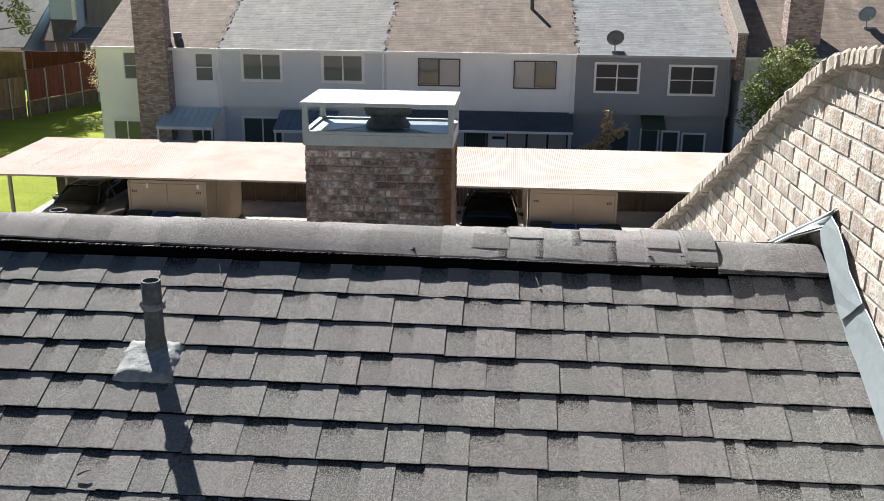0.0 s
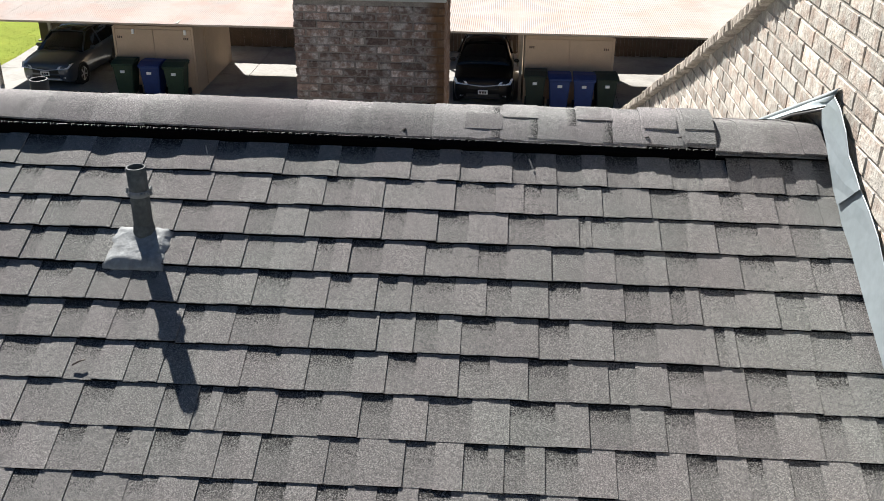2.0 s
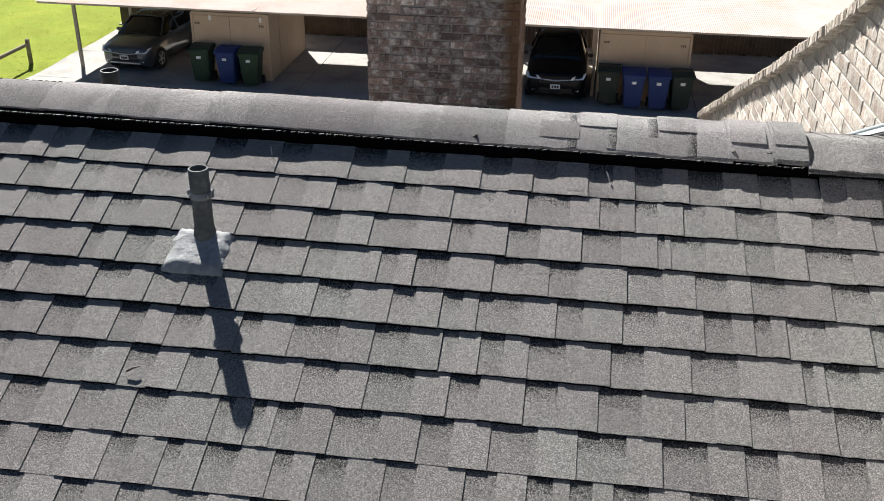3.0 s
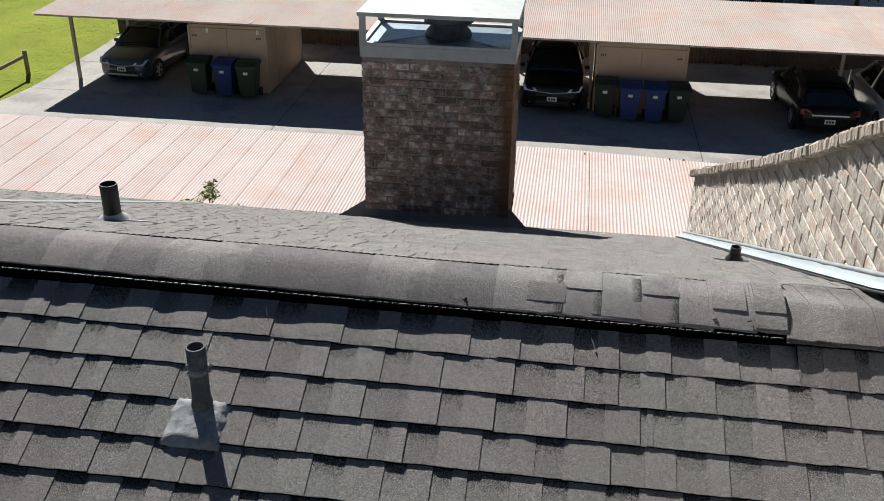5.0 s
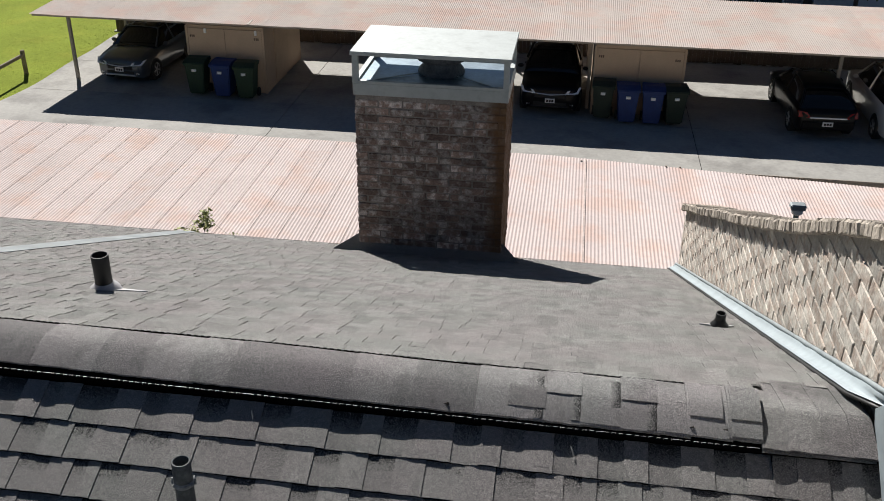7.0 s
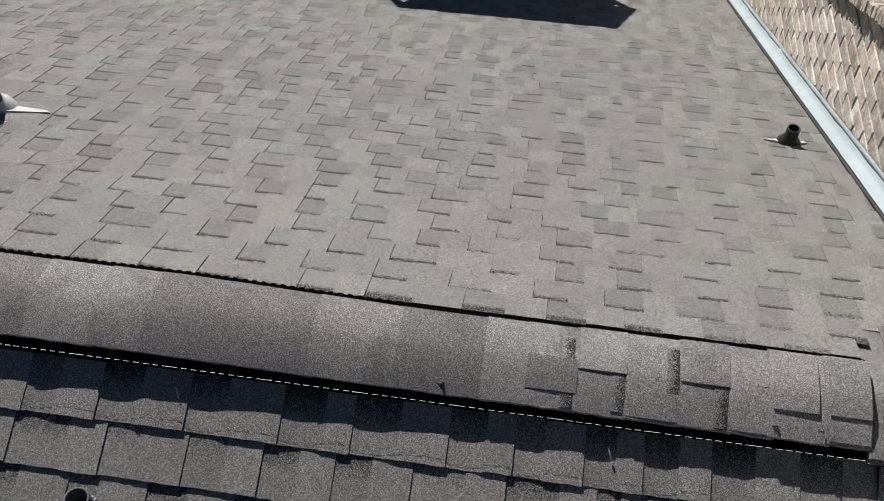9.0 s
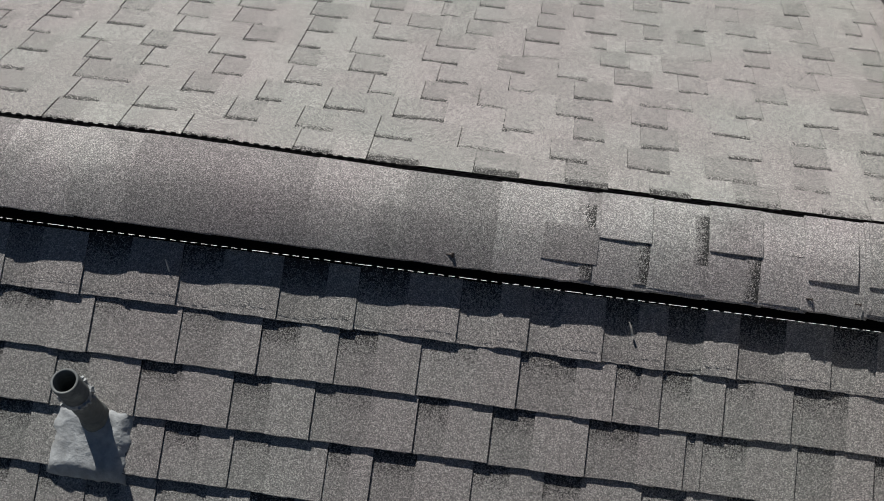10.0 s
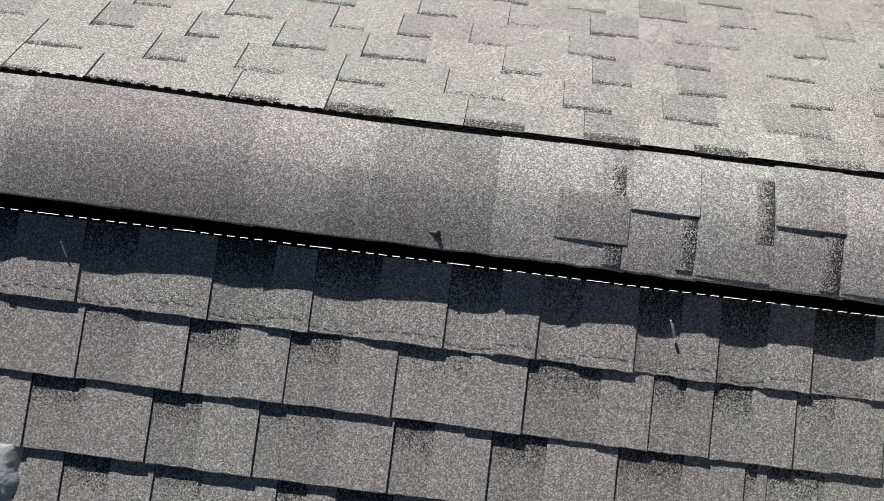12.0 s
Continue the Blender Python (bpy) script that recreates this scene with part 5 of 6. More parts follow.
# stepped fire walls between the roofs
fire = thing("fire_wall", (9.6, FACE - 0.5, EAVE_Z), "white-capped brick fire wall above the roofs", "wall", kind="structure")
bm = bmesh.new()
prism(bm, [(0, -0.9), (0, 0.95), (7.5, 4.35), (7.5, 2.0)], 0.0, 0.38)
part("wall", bm, BRICK_RED, fire)
bm = bmesh.new()
prism(bm, [(-0.05, 0.95), (-0.05, 1.03), (7.5, 4.45), (7.5, 4.36)], -0.03, 0.41)
part("coping", bm, MORTAR_PALE, fire)
h5 = town_house(10.0, 19.5, SIDING_WHITE, ROOF_BROWN, "pale town house with a brown shingle roof behind a tree")
window(h5, 14.0, 15.6, -4.4, -3.3, FACE, TRIM_BROWN, 2)
h6 = town_house(19.5, 28.0, SIDING_BLUE, ROOF_GREY, "pale blue town house at the row's end")
window(h6, 21.0, 22.6, -4.4, -3.3, FACE, TRIM_WHITE, 2)


def brick_stack(x0, x1, y0, y1, z0, z1, label):
    t = thing("brick_stack", (x0, y0, z0), label, "chimney", "town house chimneys")
    w, d, h = x1 - x0, y1 - y0, z1 - z0
    part("core", boxed((0.02, w - 0.02, 0.02, d, 0, h)), MORTAR, t)
    verts, faces = [], []
    rr = random.Random(int(x0 * 7))
    rows = int(h / 0.075)
    for c in range(rows):
        z = c * 0.075
        for face in (0, 1, 2):
            span = (w, d, d)[face]
            a = -0.1 if c % 2 else 0.0
            while a < span - 0.02:
                p, q = max(0, a), min(span, a + 0.2)
                k = rr.uniform(-0.006, 0.004)
                if face == 0:
                    quad = [(p, k, z), (q, k, z), (q, k, z + 0.063), (p, k, z + 0.063)]
                elif face == 1:
                    quad = [(w + k, p, z), (w + k, q, z), (w + k, q, z + 0.063), (w + k, p, z + 0.063)]
                else:
                    quad = [(-k, q, z), (-k, p, z), (-k, p, z + 0.063), (-k, q, z + 0.063)]
                o = len(verts)
                verts += quad
                faces.append((o, o + 1, o + 2, o + 3))
                a += 0.212
    me = bpy.data.meshes.new("brickwork")
    me.from_pydata(verts, [], faces)
    me.materials.append(BRICK_FAR)
    ob = new("brickwork", me)
    ob.parent = t
    tagged(ob, kind="stuff")
    return t


BRICK_FAR = material("brown_brick_far", (0.37, 0.285, 0.255), 0.9, var=0.15, coarse=3, fine=40, bump=0.2, island=0.4, tint=(0.48, 0.45, 0.42), tint_amount=0.3)
brick_stack(-15.95, -14.55, FACE - 0.75, FACE, GROUND, -0.85, "tall brown brick chimney on the white town house")
brick_stack(11.85, 13.25, FACE + 0.6, FACE + 1.5, -3.2, 0.2, "brick chimney stack on a brown roof")
# dark hood standing in for fallen shade and patch boards at the chimney's side
vent_far = thing("shade_hood", (-14.35, FACE + 0.25, EAVE_Z + 0.32), "dark round hood standing in for shade beside a chimney", "roof vent")
bm = bmesh.new()
lathe(bm, [(0.16, -0.2), (0.16, 0.12), (0.2, 0.14), (0.17, 0.3), (0.0, 0.34)], 14)
part("hood", bm, FLUE, vent_far)
for x, y, z in ((1.15, 41.2, EAVE_Z + 1.75),):
    v = thing("vent_stack", (x, y, z), "dark vent pipe on a far roof", "vent pipe")
    bm = bmesh.new()
    tube(bm, (0, 0, -0.25), (0, 0, 0.55), 0.09)
    part("pipe", bm, FLUE, v)


def dish(x, y, z, mat, label):
    t = thing("satellite_dish", (x, y, z), label, "satellite dish", "satellite dishes")
    bm = bmesh.new()
    m = Matrix.Translation((0, 0, 0.45)) @ Matrix.Rotation(radians(-62), 4, "X")
    prof = [(0.0, 0.0), (0.12, 0.008), (0.24, 0.035), (0.36, 0.08), (0.365, 0.07), (0.24, 0.02), (0.0, -0.012)]
    lathe(bm, prof, 24, m)
    part("reflector", bm, mat, t, smooth=True)
    bm = bmesh.new()
    tube(bm, (0, 0, -0.15), (0, 0.06, 0.42), 0.025)
    part("mast", bm, mat, t)
    bm = bmesh.new()
    tube(bm, (0, 0, 0.2), (0, -0.42, 0.32), 0.015)
    box(bm, -0.04, 0.04, -0.5, -0.4, 0.29, 0.37)
    part("feed_arm", bm, mat, t)
    part("foot", boxed((-0.12, 0.4, -0.08, 0.08, -0.14, -0.05)), mat, t)


DISH_GREY = material("dark_grey_dish", (0.12, 0.125, 0.13), 0.6, var=0.1)
DISH_BLUE = material("blue_grey_dish", (0.20, 0.27, 0.31), 0.6, var=0.1)
dish(4.62, 37.75, EAVE_Z + 0.25, DISH_GREY, "dark grey satellite dish at a roof's eave")
dish(15.55, 40.0, EAVE_Z + 1.25, DISH_BLUE, "blue-grey satellite dish on a brown roof")

# patio covers


def patio_cover(x0, x1, y0, y1, z0, z1, mat, label):
    t = thing("patio_cover", (x0, y0, 0), label, "patio cover", "patio covers")
    w, d = x1 - x0, y1 - y0
    n = int(w / 0.3)
    for i in range(n):
        bm = bmesh.new()
        a = w * i / n
        prism(bm, [(0, z0), (d, z1), (d, z1 - 0.05), (0, z0 - 0.05)], a, a + w / n - 0.02)
        part("roof_panel", bm, mat, t)
    part("front_beam", boxed((0, w, -0.03, 0.05, z0 - 0.16, z0 - 0.04)), TRIM_WHITE, t)
    for a in (0.03, w - 0.1):
        part("post", boxed((a, a + 0.07, 0.0, 0.07, GROUND, z0 - 0.1)), TRIM_WHITE, t)


patio_cover(-14.95, -12.45, 36.45, 37.95, -6.15, -5.55, AWNING_BLUE, "pale blue metal patio cover on white posts")
patio_cover(-9.8, -7.2, 36.45, 37.95, -6.18, -5.60, AWNING_SLATE, "blue-grey metal patio cover on white posts")

# ---- fences, houses and trees beyond the lawn ----
FENCE_BROWN = material("brown_fence", (0.16, 0.105, 0.06), 0.9, var=0.25, coarse=1.5, fine=25, each=0.15, stretch=(4, 4, 1))
FENCE_RED = material("red_brown_fence", (0.12, 0.032, 0.024), 0.9, var=0.2, coarse=1.5, fine=25, each=0.12, stretch=(4, 4, 1))
FENCE_TAN = material("tan_fence", (0.22, 0.135, 0.085), 0.9, var=0.2, coarse=1.5, fine=25, each=0.12)


def board_fence(x0, y0, x1, y1, h, mat, label, step=0.32, posts=True, foot=0.05):
    t = thing("board_fence", (x0, y0, GROUND - 0.05), label, "fence", "garden fences", m=Matrix.Translation((x0, y0, GROUND - 0.05)) @ Matrix.Rotation(math.atan2(y1 - y0, x1 - x0), 4, "Z"))
    L = math.hypot(x1 - x0, y1 - y0)
    me = mesh_of(boxed((0, step - 0.012, 0, 0.02, foot, h)), "board", mat)
    rr = random.Random(int(x0 * 3))
    for i in range(int(L / step)):
        put("board", me, t, (i * step, rr.uniform(-0.008, 0.008), rr.uniform(-0.02, 0.02)))
    part("cap_rail", boxed((0, L, -0.03, 0.06, h - 0.02, h + 0.04)), mat, t)
    if foot > 0.5:
        # paler tan stands in for the light on this rail
        part("kick_rail", boxed((0, L, -0.035, 0.06, foot - 0.07, foot)), FENCE_TAN, t, "pale rail at the boards' foot")
        # dark sheet standing in for the shaded open gap under the boards
        part("kick_board", boxed((0, L, 0.07, 0.09, 0, foot - 0.04)), DARK_TIMBER, t)
    if posts:
        k = 0.0
        while k < L:
            part("post", boxed((k, k + 0.07, -0.08, -0.01, 0, h)), GALV, t)
            k += 1.6
    return t


board_fence(-31.2, 44.6, -28.65, 51.8, 2.4, FENCE_BROWN, "brown board fence with steel posts", 0.4, foot=0.75)
board_fence(-28.6, 51.85, -25.7, 63.0, 2.75, FENCE_RED, "red-brown board fence behind the lawn", 0.4, foot=0.95)
board_fence(-52, 66.0, -35.9, 66.0, 2.4, FENCE_TAN, "tan board fence before far houses", 0.5, posts=False)
board_fence(-35.8, 66.0, -24.0, 66.0, 2.45, FENCE_RED, "dark red board fence before far houses", 0.5, posts=False)
SIDING_SKY = material("light_blue_siding", (0.50, 0.64, 0.74), 0.8, var=0.05, coarse=0.8, fine=20)


def far_house(x0, x1, y, half, eave, rise, wall, roof_m, label):
    """A house with its ridge along x: a roof slope to the camera, gables at both ends."""
    h = thing("far_house", (0, 0, 0), label, "house", "houses beyond the fences")
    part("wall", boxed((x0, x1, y, y + 2 * half, GROUND - 0.1, eave)), wall, h)
    bm = bmesh.new()
    prism(bm, [(y, eave - 0.01), (y + half, eave + rise), (y + 2 * half, eave - 0.01)], x0, x1)
    part("gable", bm, wall, h)
    bm = bmesh.new()
    k = rise / half
    prism(bm, [(y - 0.5, eave - 0.5 * k + 0.02), (y + half, eave + rise + 0.02), (y + 2 * half + 0.5, eave - 0.5 * k + 0.02),
               (y + 2 * half + 0.5, eave - 0.5 * k + 0.2), (y + half, eave + rise + 0.22), (y - 0.5, eave - 0.5 * k + 0.2)], x0 - 0.3, x1 + 0.25)
    part("roof", bm, roof_m, h)
    part("barge_board", boxed((x0, x1, y - 0.56, y - 0.5, eave - 0.5 * k - 0.05, eave - 0.5 * k + 0.15)), TRIM_WHITE, h)
    return h


far_house(-64.0, -37.35, 69.0, 8.5, -5.92, 5.35, SIDING_SKY, ROOF_GREY, "light blue house with a steep grey roof beyond the fence")
wing = thing("far_house", (0, 0, 0), "light blue house with a brown porch roof beyond the fence", "house", "houses beyond the fences")
part("wall", boxed((-36.45, -34.6, 72.0, 82.0, GROUND - 0.1, -0.6)), SIDING_SKY, wing)
part("corner_board", boxed((-34.62, -34.35, 71.95, 72.2, GROUND, -0.6)), TRIM_WHITE, wing)
part("porch_wall", boxed((-36.3, -32.6, 70.3, 72.0, GROUND - 0.1, -5.45)), SIDING_GREY, wing)
bm = bmesh.new()
prism(bm, [(69.9, -5.62), (72.0, -4.15), (72.0, -4.3), (69.9, -5.78)], -36.5, -34.3)
part("porch_roof", bm, ROOF_BROWN, wing, "brown porch roof")
bm = bmesh.new()
prism(bm, [(69.9, -5.62), (73.0, -4.75), (73.0, -4.9), (69.9, -5.78)], -34.28, -32.3)
part("side_roof", bm, ROOF_GREY, wing, "pale side roof")
part("upper_roof", boxed((-34.3, -26.0, 74.0, 84.0, -4.8, -0.2)), ROOF_GREY, wing)
for a in (-35.4, -34.5, -33.6):
    window(wing, a, a + 0.6, -6.5, -5.75, 70.3, TRIM_WHITE, 1)

# ---- foliage ----
LEAF_GREEN = material("green_leaves", (0.24, 0.29, 0.075), 0.7, spec=0.2, var=0.2, coarse=1.5, fine=12, bump=0, island=0.45, tint=(0.20, 0.21, 0.06), tint_amount=0.4)
LEAF_RUST = material("rusty_autumn_leaves", (0.60, 0.46, 0.27), 0.7, var=0.25, coarse=2.0, fine=12, bump=0, island=0.45, tint=(0.32, 0.30, 0.15), tint_amount=0.4)
LEAF_PALE = material("pale_variegated_leaves", (0.33, 0.35, 0.12), 0.6, var=0.2, coarse=4.0, fine=30, bump=0, island=0.4, tint=(0.42, 0.42, 0.28), tint_amount=0.3)
BARK = material("grey_bark", (0.14, 0.115, 0.09), 0.9, var=0.3, coarse=3, fine=30, bump=0.6)


def tree(x, y, trunk_h, blobs, leaf_mat, label, leaves=2600, leaf=0.11, seed=1, base=GROUND - 0.05, name="tree", category="tree", girth=0.11):
    """A tapered trunk, limbs to each clump, and a crown of single leaves gathered in uneven clumps."""
    t = thing(name, (x, y, base), label, category)
    rr = random.Random(seed)
    bm = bmesh.new()
    top = Vector((rr.uniform(-0.9, 0.9) * girth, rr.uniform(-0.9, 0.9) * girth, trunk_h))
    tube(bm, (0, 0, 0), top * 0.5 + Vector((girth * 0.4, 0, 0)), girth, girth * 0.78, 8)
    tube(bm, top * 0.5 + Vector((girth * 0.4, 0, 0)), top, girth * 0.78, girth * 0.55, 8)
    part("trunk", bm, BARK, t)
    for bx, by, bz, r in blobs:
        bm = bmesh.new()
        a = top * rr.uniform(0.6, 1.0)
        mid = (a + Vector((bx, by, bz))) / 2 + Vector((rr.uniform(-1.4, 1.4), rr.uniform(-1.4, 1.4), 0.9)) * girth
        tube(bm, a, mid, girth * 0.4, girth * 0.27, 6)
        tube(bm, mid, (bx, by, bz), girth * 0.27, girth * 0.07, 6)
        part("limb", bm, BARK, t)
    verts, faces = [], []
    tot = sum(b[3] ** 2 for b in blobs)
    for bx, by, bz, r in blobs:
        for _ in range(int(leaves * r * r / tot)):
            d = Vector((rr.gauss(0, 1), rr.gauss(0, 1), rr.gauss(0, 1))).normalized() * r * rr.uniform(0.35, 1.05) ** 0.6
            p = Vector((bx, by, bz)) + d * (1 + 0.25 * noise.noise(d * 3))
            a = Vector((rr.uniform(-1, 1), rr.uniform(-1, 1), rr.uniform(-0.8, 0.4))).normalized()
            s = a.cross(Vector((rr.uniform(-1, 1), rr.uniform(-1, 1), 1))).normalized()
            l = leaf * rr.uniform(0.6, 1.3)
            o = len(verts)
            verts += [p, p + a * l * 0.5 + s * l * 0.24, p + a * l, p + a * l * 0.5 - s * l * 0.24]
            faces.append((o, o + 1, o + 2, o + 3))
    me = bpy.data.meshes.new("crown")
    me.from_pydata([tuple(v) for v in verts], [], faces)
    me.materials.append(leaf_mat)
    ob = new("crown", me)
    ob.parent = t
    return t


rt = random.Random(14)
tree(10.95, 35.8, 4.0, [(-0.7, 0, 3.4, 0.7), (0.1, -0.2, 3.6, 0.9), (0.9, 0, 3.9, 0.8), (-0.3, 0.2, 4.6, 0.85), (0.5, 0, 4.9, 0.9), (1.2, 0.1, 5.0, 0.7), (0.0, 0, 5.6, 0.75), (0.8, 0, 5.9, 0.6), (-0.9, 0, 4.3, 0.5), (1.5, 0, 4.3, 0.5), (-0.4, 0, 2.7, 0.5), (0.5, 0, 2.6, 0.5)],
     LEAF_GREEN, "leafy green tree in a back yard", 9000, 0.15, 3)
tree(4.05, 35.2, 2.2, [(-0.40, 0, 1.9, 0.45), (0.0, 0, 2.2, 0.42), (0.25, 0, 2.7, 0.30), (0.15, 0, 3.15, 0.26), (0.65, 0, 2.75, 0.2), (-0.8, 0, 1.95, 0.2), (0.2, 0, 3.55, 0.13), (0.85, 0, 2.95, 0.12)],
     LEAF_RUST, "thin shrub tree with rusty autumn leaves", 3000, 0.13, 4, girth=0.05)
tree(-21.6, 46.5, 2.9, [(0, 0, 3.0, 0.6), (0.3, 0, 3.7, 0.6), (-0.3, 0, 4.2, 0.5), (0.2, 0, 2.4, 0.4)], LEAF_RUST, "small tree with orange autumn leaves", 1400, 0.13, 5)
tree(-35.0, 57.5, 6.0, [(2.3, -1.2, 8.2, 2.0), (0.5, 0.0, 9.6, 2.3), (-1.8, 0.4, 8.2, 2.2), (2.9, 0.0, 10.6, 1.9), (-0.2, 1.0, 12.0, 2.0), (1.4, -1.6, 6.4, 1.6), (-2.2, -1.0, 6.6, 1.7), (2.2, 0.3, 12.4, 1.5), (3.9, -0.8, 5.9, 0.7), (4.3, -0.8, 5.0, 0.55), (3.6, -0.6, 9.0, 1.2),
                         # crown clumps out of view, added to cast shade on the lawn
                         (3.6, -3.0, 10.6, 1.9), (3.4, 3.0, 10.8, 2.0), (3.8, 5.5, 10.6, 1.8), (1.0, -3.6, 10.4, 1.9), (1.0, 3.6, 10.6, 2.0), (4.2, 1.0, 10.8, 1.6), (2.0, -5.2, 10.4, 1.7)],
     LEAF_GREEN, "large dark green tree, its unseen crown added to shade the lawn", 20000, 0.34, 6, girth=0.2)
tree(-23.8, 60.0, 6.0, [(0, 0, 7.0, 1.3), (1.0, 0, 8.2, 1.2), (-0.9, 0, 8.0, 1.0)], LEAF_GREEN, "green tree behind the white town house", 2500, 0.22, 7)
tree(12.4, 34.2, 0.8, [(0, 0, 1.3, 0.6), (0.8, 0, 1.6, 0.7), (1.7, 0, 1.4, 0.7), (2.6, 0, 1.6, 0.7)], LEAF_GREEN, "dark shrub at the carport's back", 2500, 0.12, 8, name="shrub", category="shrub", girth=0.05)
tree(-23.2, 48.2, 0.3, [(0, 0, 0.25, 0.55), (0.7, 0, 0.3, 0.5), (1.3, 0, 0.22, 0.45)], LEAF_GREEN, "low clipped shrub on the lawn", 2200, 0.09, 9, name="shrub", category="shrub", girth=0.03)
# ivy at the eave
tree(-3.26, 5.36, 0.22, [(0.02, 0, 0.19, 0.06), (0.04, 0, 0.25, 0.04), (-0.06, 0, 0.10, 0.05), (0.03, 0, 0.10, 0.07), (-0.12, 0, -0.02, 0.07), (-0.27, 0, -0.04, 0.07), (0.30, 0, -0.06, 0.06)], LEAF_PALE, "pale ivy sprig climbing over the eave", 400, 0.05, 10, base=-2.46, name="ivy", category="climbing plant", girth=0.006)

# ---- vent pipes through the roof ----


def hollow_pipe(h, r, wall=0.005, steps=28, bend=0.0):
    bm = bmesh.new()
    lathe(bm, [(r, -0.05), (r, h * 0.6), (r + 0.0008, h - 0.002), (r - 0.001, h), (r - wall, h), (r - wall - 0.0005, h - 0.003), (r - wall, -0.04)], steps)
    return bm


lead_pipe = thing("vent_pipe", (-0.801, -0.722, -0.302), "dark painted vent pipe in a crumpled lead flashing", "vent pipe", "roof vent pipes")
part("pipe", hollow_pipe(0.262, 0.0305), PIPE_PAINT, lead_pipe, smooth=True)
bm = bmesh.new()
rl = random.Random(8)
lathe(bm, [(0.0325, 0.165), (0.036, 0.172), (0.0355, 0.18), (0.032, 0.186)], 24)
for k in range(16):
    a = rl.uniform(0, 6.28)
    p = Vector((0.035 * math.cos(a), 0.035 * math.sin(a), 0.175 + rl.uniform(-0.014, 0.016)))
    box(bm, -0.004, 0.004, -0.003, 0.003, -0.005, 0.007, Matrix.Translation(p) @ Euler((rl.random(), rl.random(), a)).to_matrix().to_4x4())
part("torn_collar", bm, LEAD, lead_pipe, "torn remains of a lead collar")
# crumpled lead base on the slope
bm = bmesh.new()
grid_n = 18
rows = []
for j in range(grid_n + 1):
    row = []
    for i in range(grid_n + 1):
        u, v = i / grid_n - 0.5, j / grid_n - 0.5
        px = u * 0.200 + 0.010 * noise.noise(Vector((v * 9, 1.3, 0))) * (1 if abs(u) > 0.4 else 0.3)
        py = v * 0.185 + 0.008 * noise.noise(Vector((u * 9, 4.1, 0))) * (1 if abs(v) > 0.4 else 0.3)
        d = math.hypot(u * 0.2 - 0.004, v * 0.185 - 0.054)
        h = 0.010 + 0.003 * noise.noise(Vector((u * 5, v * 5, 2.0))) + 0.0030 * noise.noise(Vector((u * 17, v * 17, 7.0))) + 0.012 * max(0.0, 1 - d / 0.05)
        rim = max(abs(u), abs(v))
        if rim > 0.36:
            h -= 0.018 * (rim - 0.36) / 0.14
        row.append((px, py, h))
    rows.append(row)
vt = sheet(bm, rows)
r = bmesh.ops.extrude_face_region(bm, geom=list(bm.faces))
bmesh.ops.translate(bm, verts=[g for g in r["geom"] if isinstance(g, bmesh.types.BMVert)], vec=(0, 0, -0.003))
bmesh.ops.transform(bm, matrix=Matrix.Translation((-0.004, -0.054, 0.010)) @ Matrix.Rotation(PITCH_F, 4, "X"), verts=bm.verts)
part("lead_flashing", bm, LEAD, lead_pipe, "crumpled grey lead sheet", smooth=True)
bm = bmesh.new()
lathe(bm, [(0.045, 0.012), (0.039, 0.030), (0.0345, 0.048), (0.0325, 0.064), (0.031, 0.068)], 24)
part("boot", bm, PIPE_PAINT, lead_pipe, smooth=True)

TAR = material("black_roof_tar", (0.015, 0.015, 0.015), 0.5, var=0.2, fine=50)
for x, y, h, r, lab in ((-1.925, 0.955, 0.205, 0.043, "black vent pipe with a pale flashing collar"), (1.238, 1.52, 0.088, 0.027, "short black vent pipe with a pale flashing boot")):
    z = -0.049 - 0.452 * y
    p = thing("vent_pipe", (x, y, z), lab, "vent pipe", "roof vent pipes")
    part("pipe", hollow_pipe(h, r), TAR, p, smooth=True)
    bm = bmesh.new()
    lathe(bm, [(r * 2.0, -0.01), (r * 1.75, 0.018), (r * 1.2, 0.035), (r + 0.002, 0.05)], 24)
    # the short pipe's black boot also paints the shadow at its foot
    part("boot", bm, FADED if x < 0 else TAR, p, "pale faded boot" if x < 0 else "black boot taking in the pipe's shadow", smooth=True)
    # narrow tongues of the flashing, the rest lies under the shingles
    west = 1.6 if x < 0 else 3.9
    bm = bmesh.new()
    out = [(-r * west, -0.008), (-r, -r * 0.75), (r * 1.2, -r * 0.75), (r * (5.2 if x < 0 else 2.9), 0.004), (r * (4.6 if x < 0 else 2.6), r * 0.55), (r, r * 0.9), (-r, r * 0.8)]
    lo, hi = [bm.verts.new((a, b, 0.004)) for a, b in out], [bm.verts.new((a, b, 0.012)) for a, b in out]
    bm.faces.new(hi), bm.faces.new(lo[::-1])
    for i in range(len(out)):
        k = (i + 1) % len(out)
        bm.faces.new((lo[i], lo[k], hi[k], hi[i]))
    bmesh.ops.transform(bm, matrix=Matrix.Rotation(-PITCH_B, 4, "X"), verts=bm.verts)
    part("flashing_plate", bm, FADED, p, "pale faded flashing plate")

# ---- metal flashing where roof meets parapet ----
flash = thing("wall_flashing", (0, 0, 0), "bent galvanised step flashing along the parapet", "flashing")


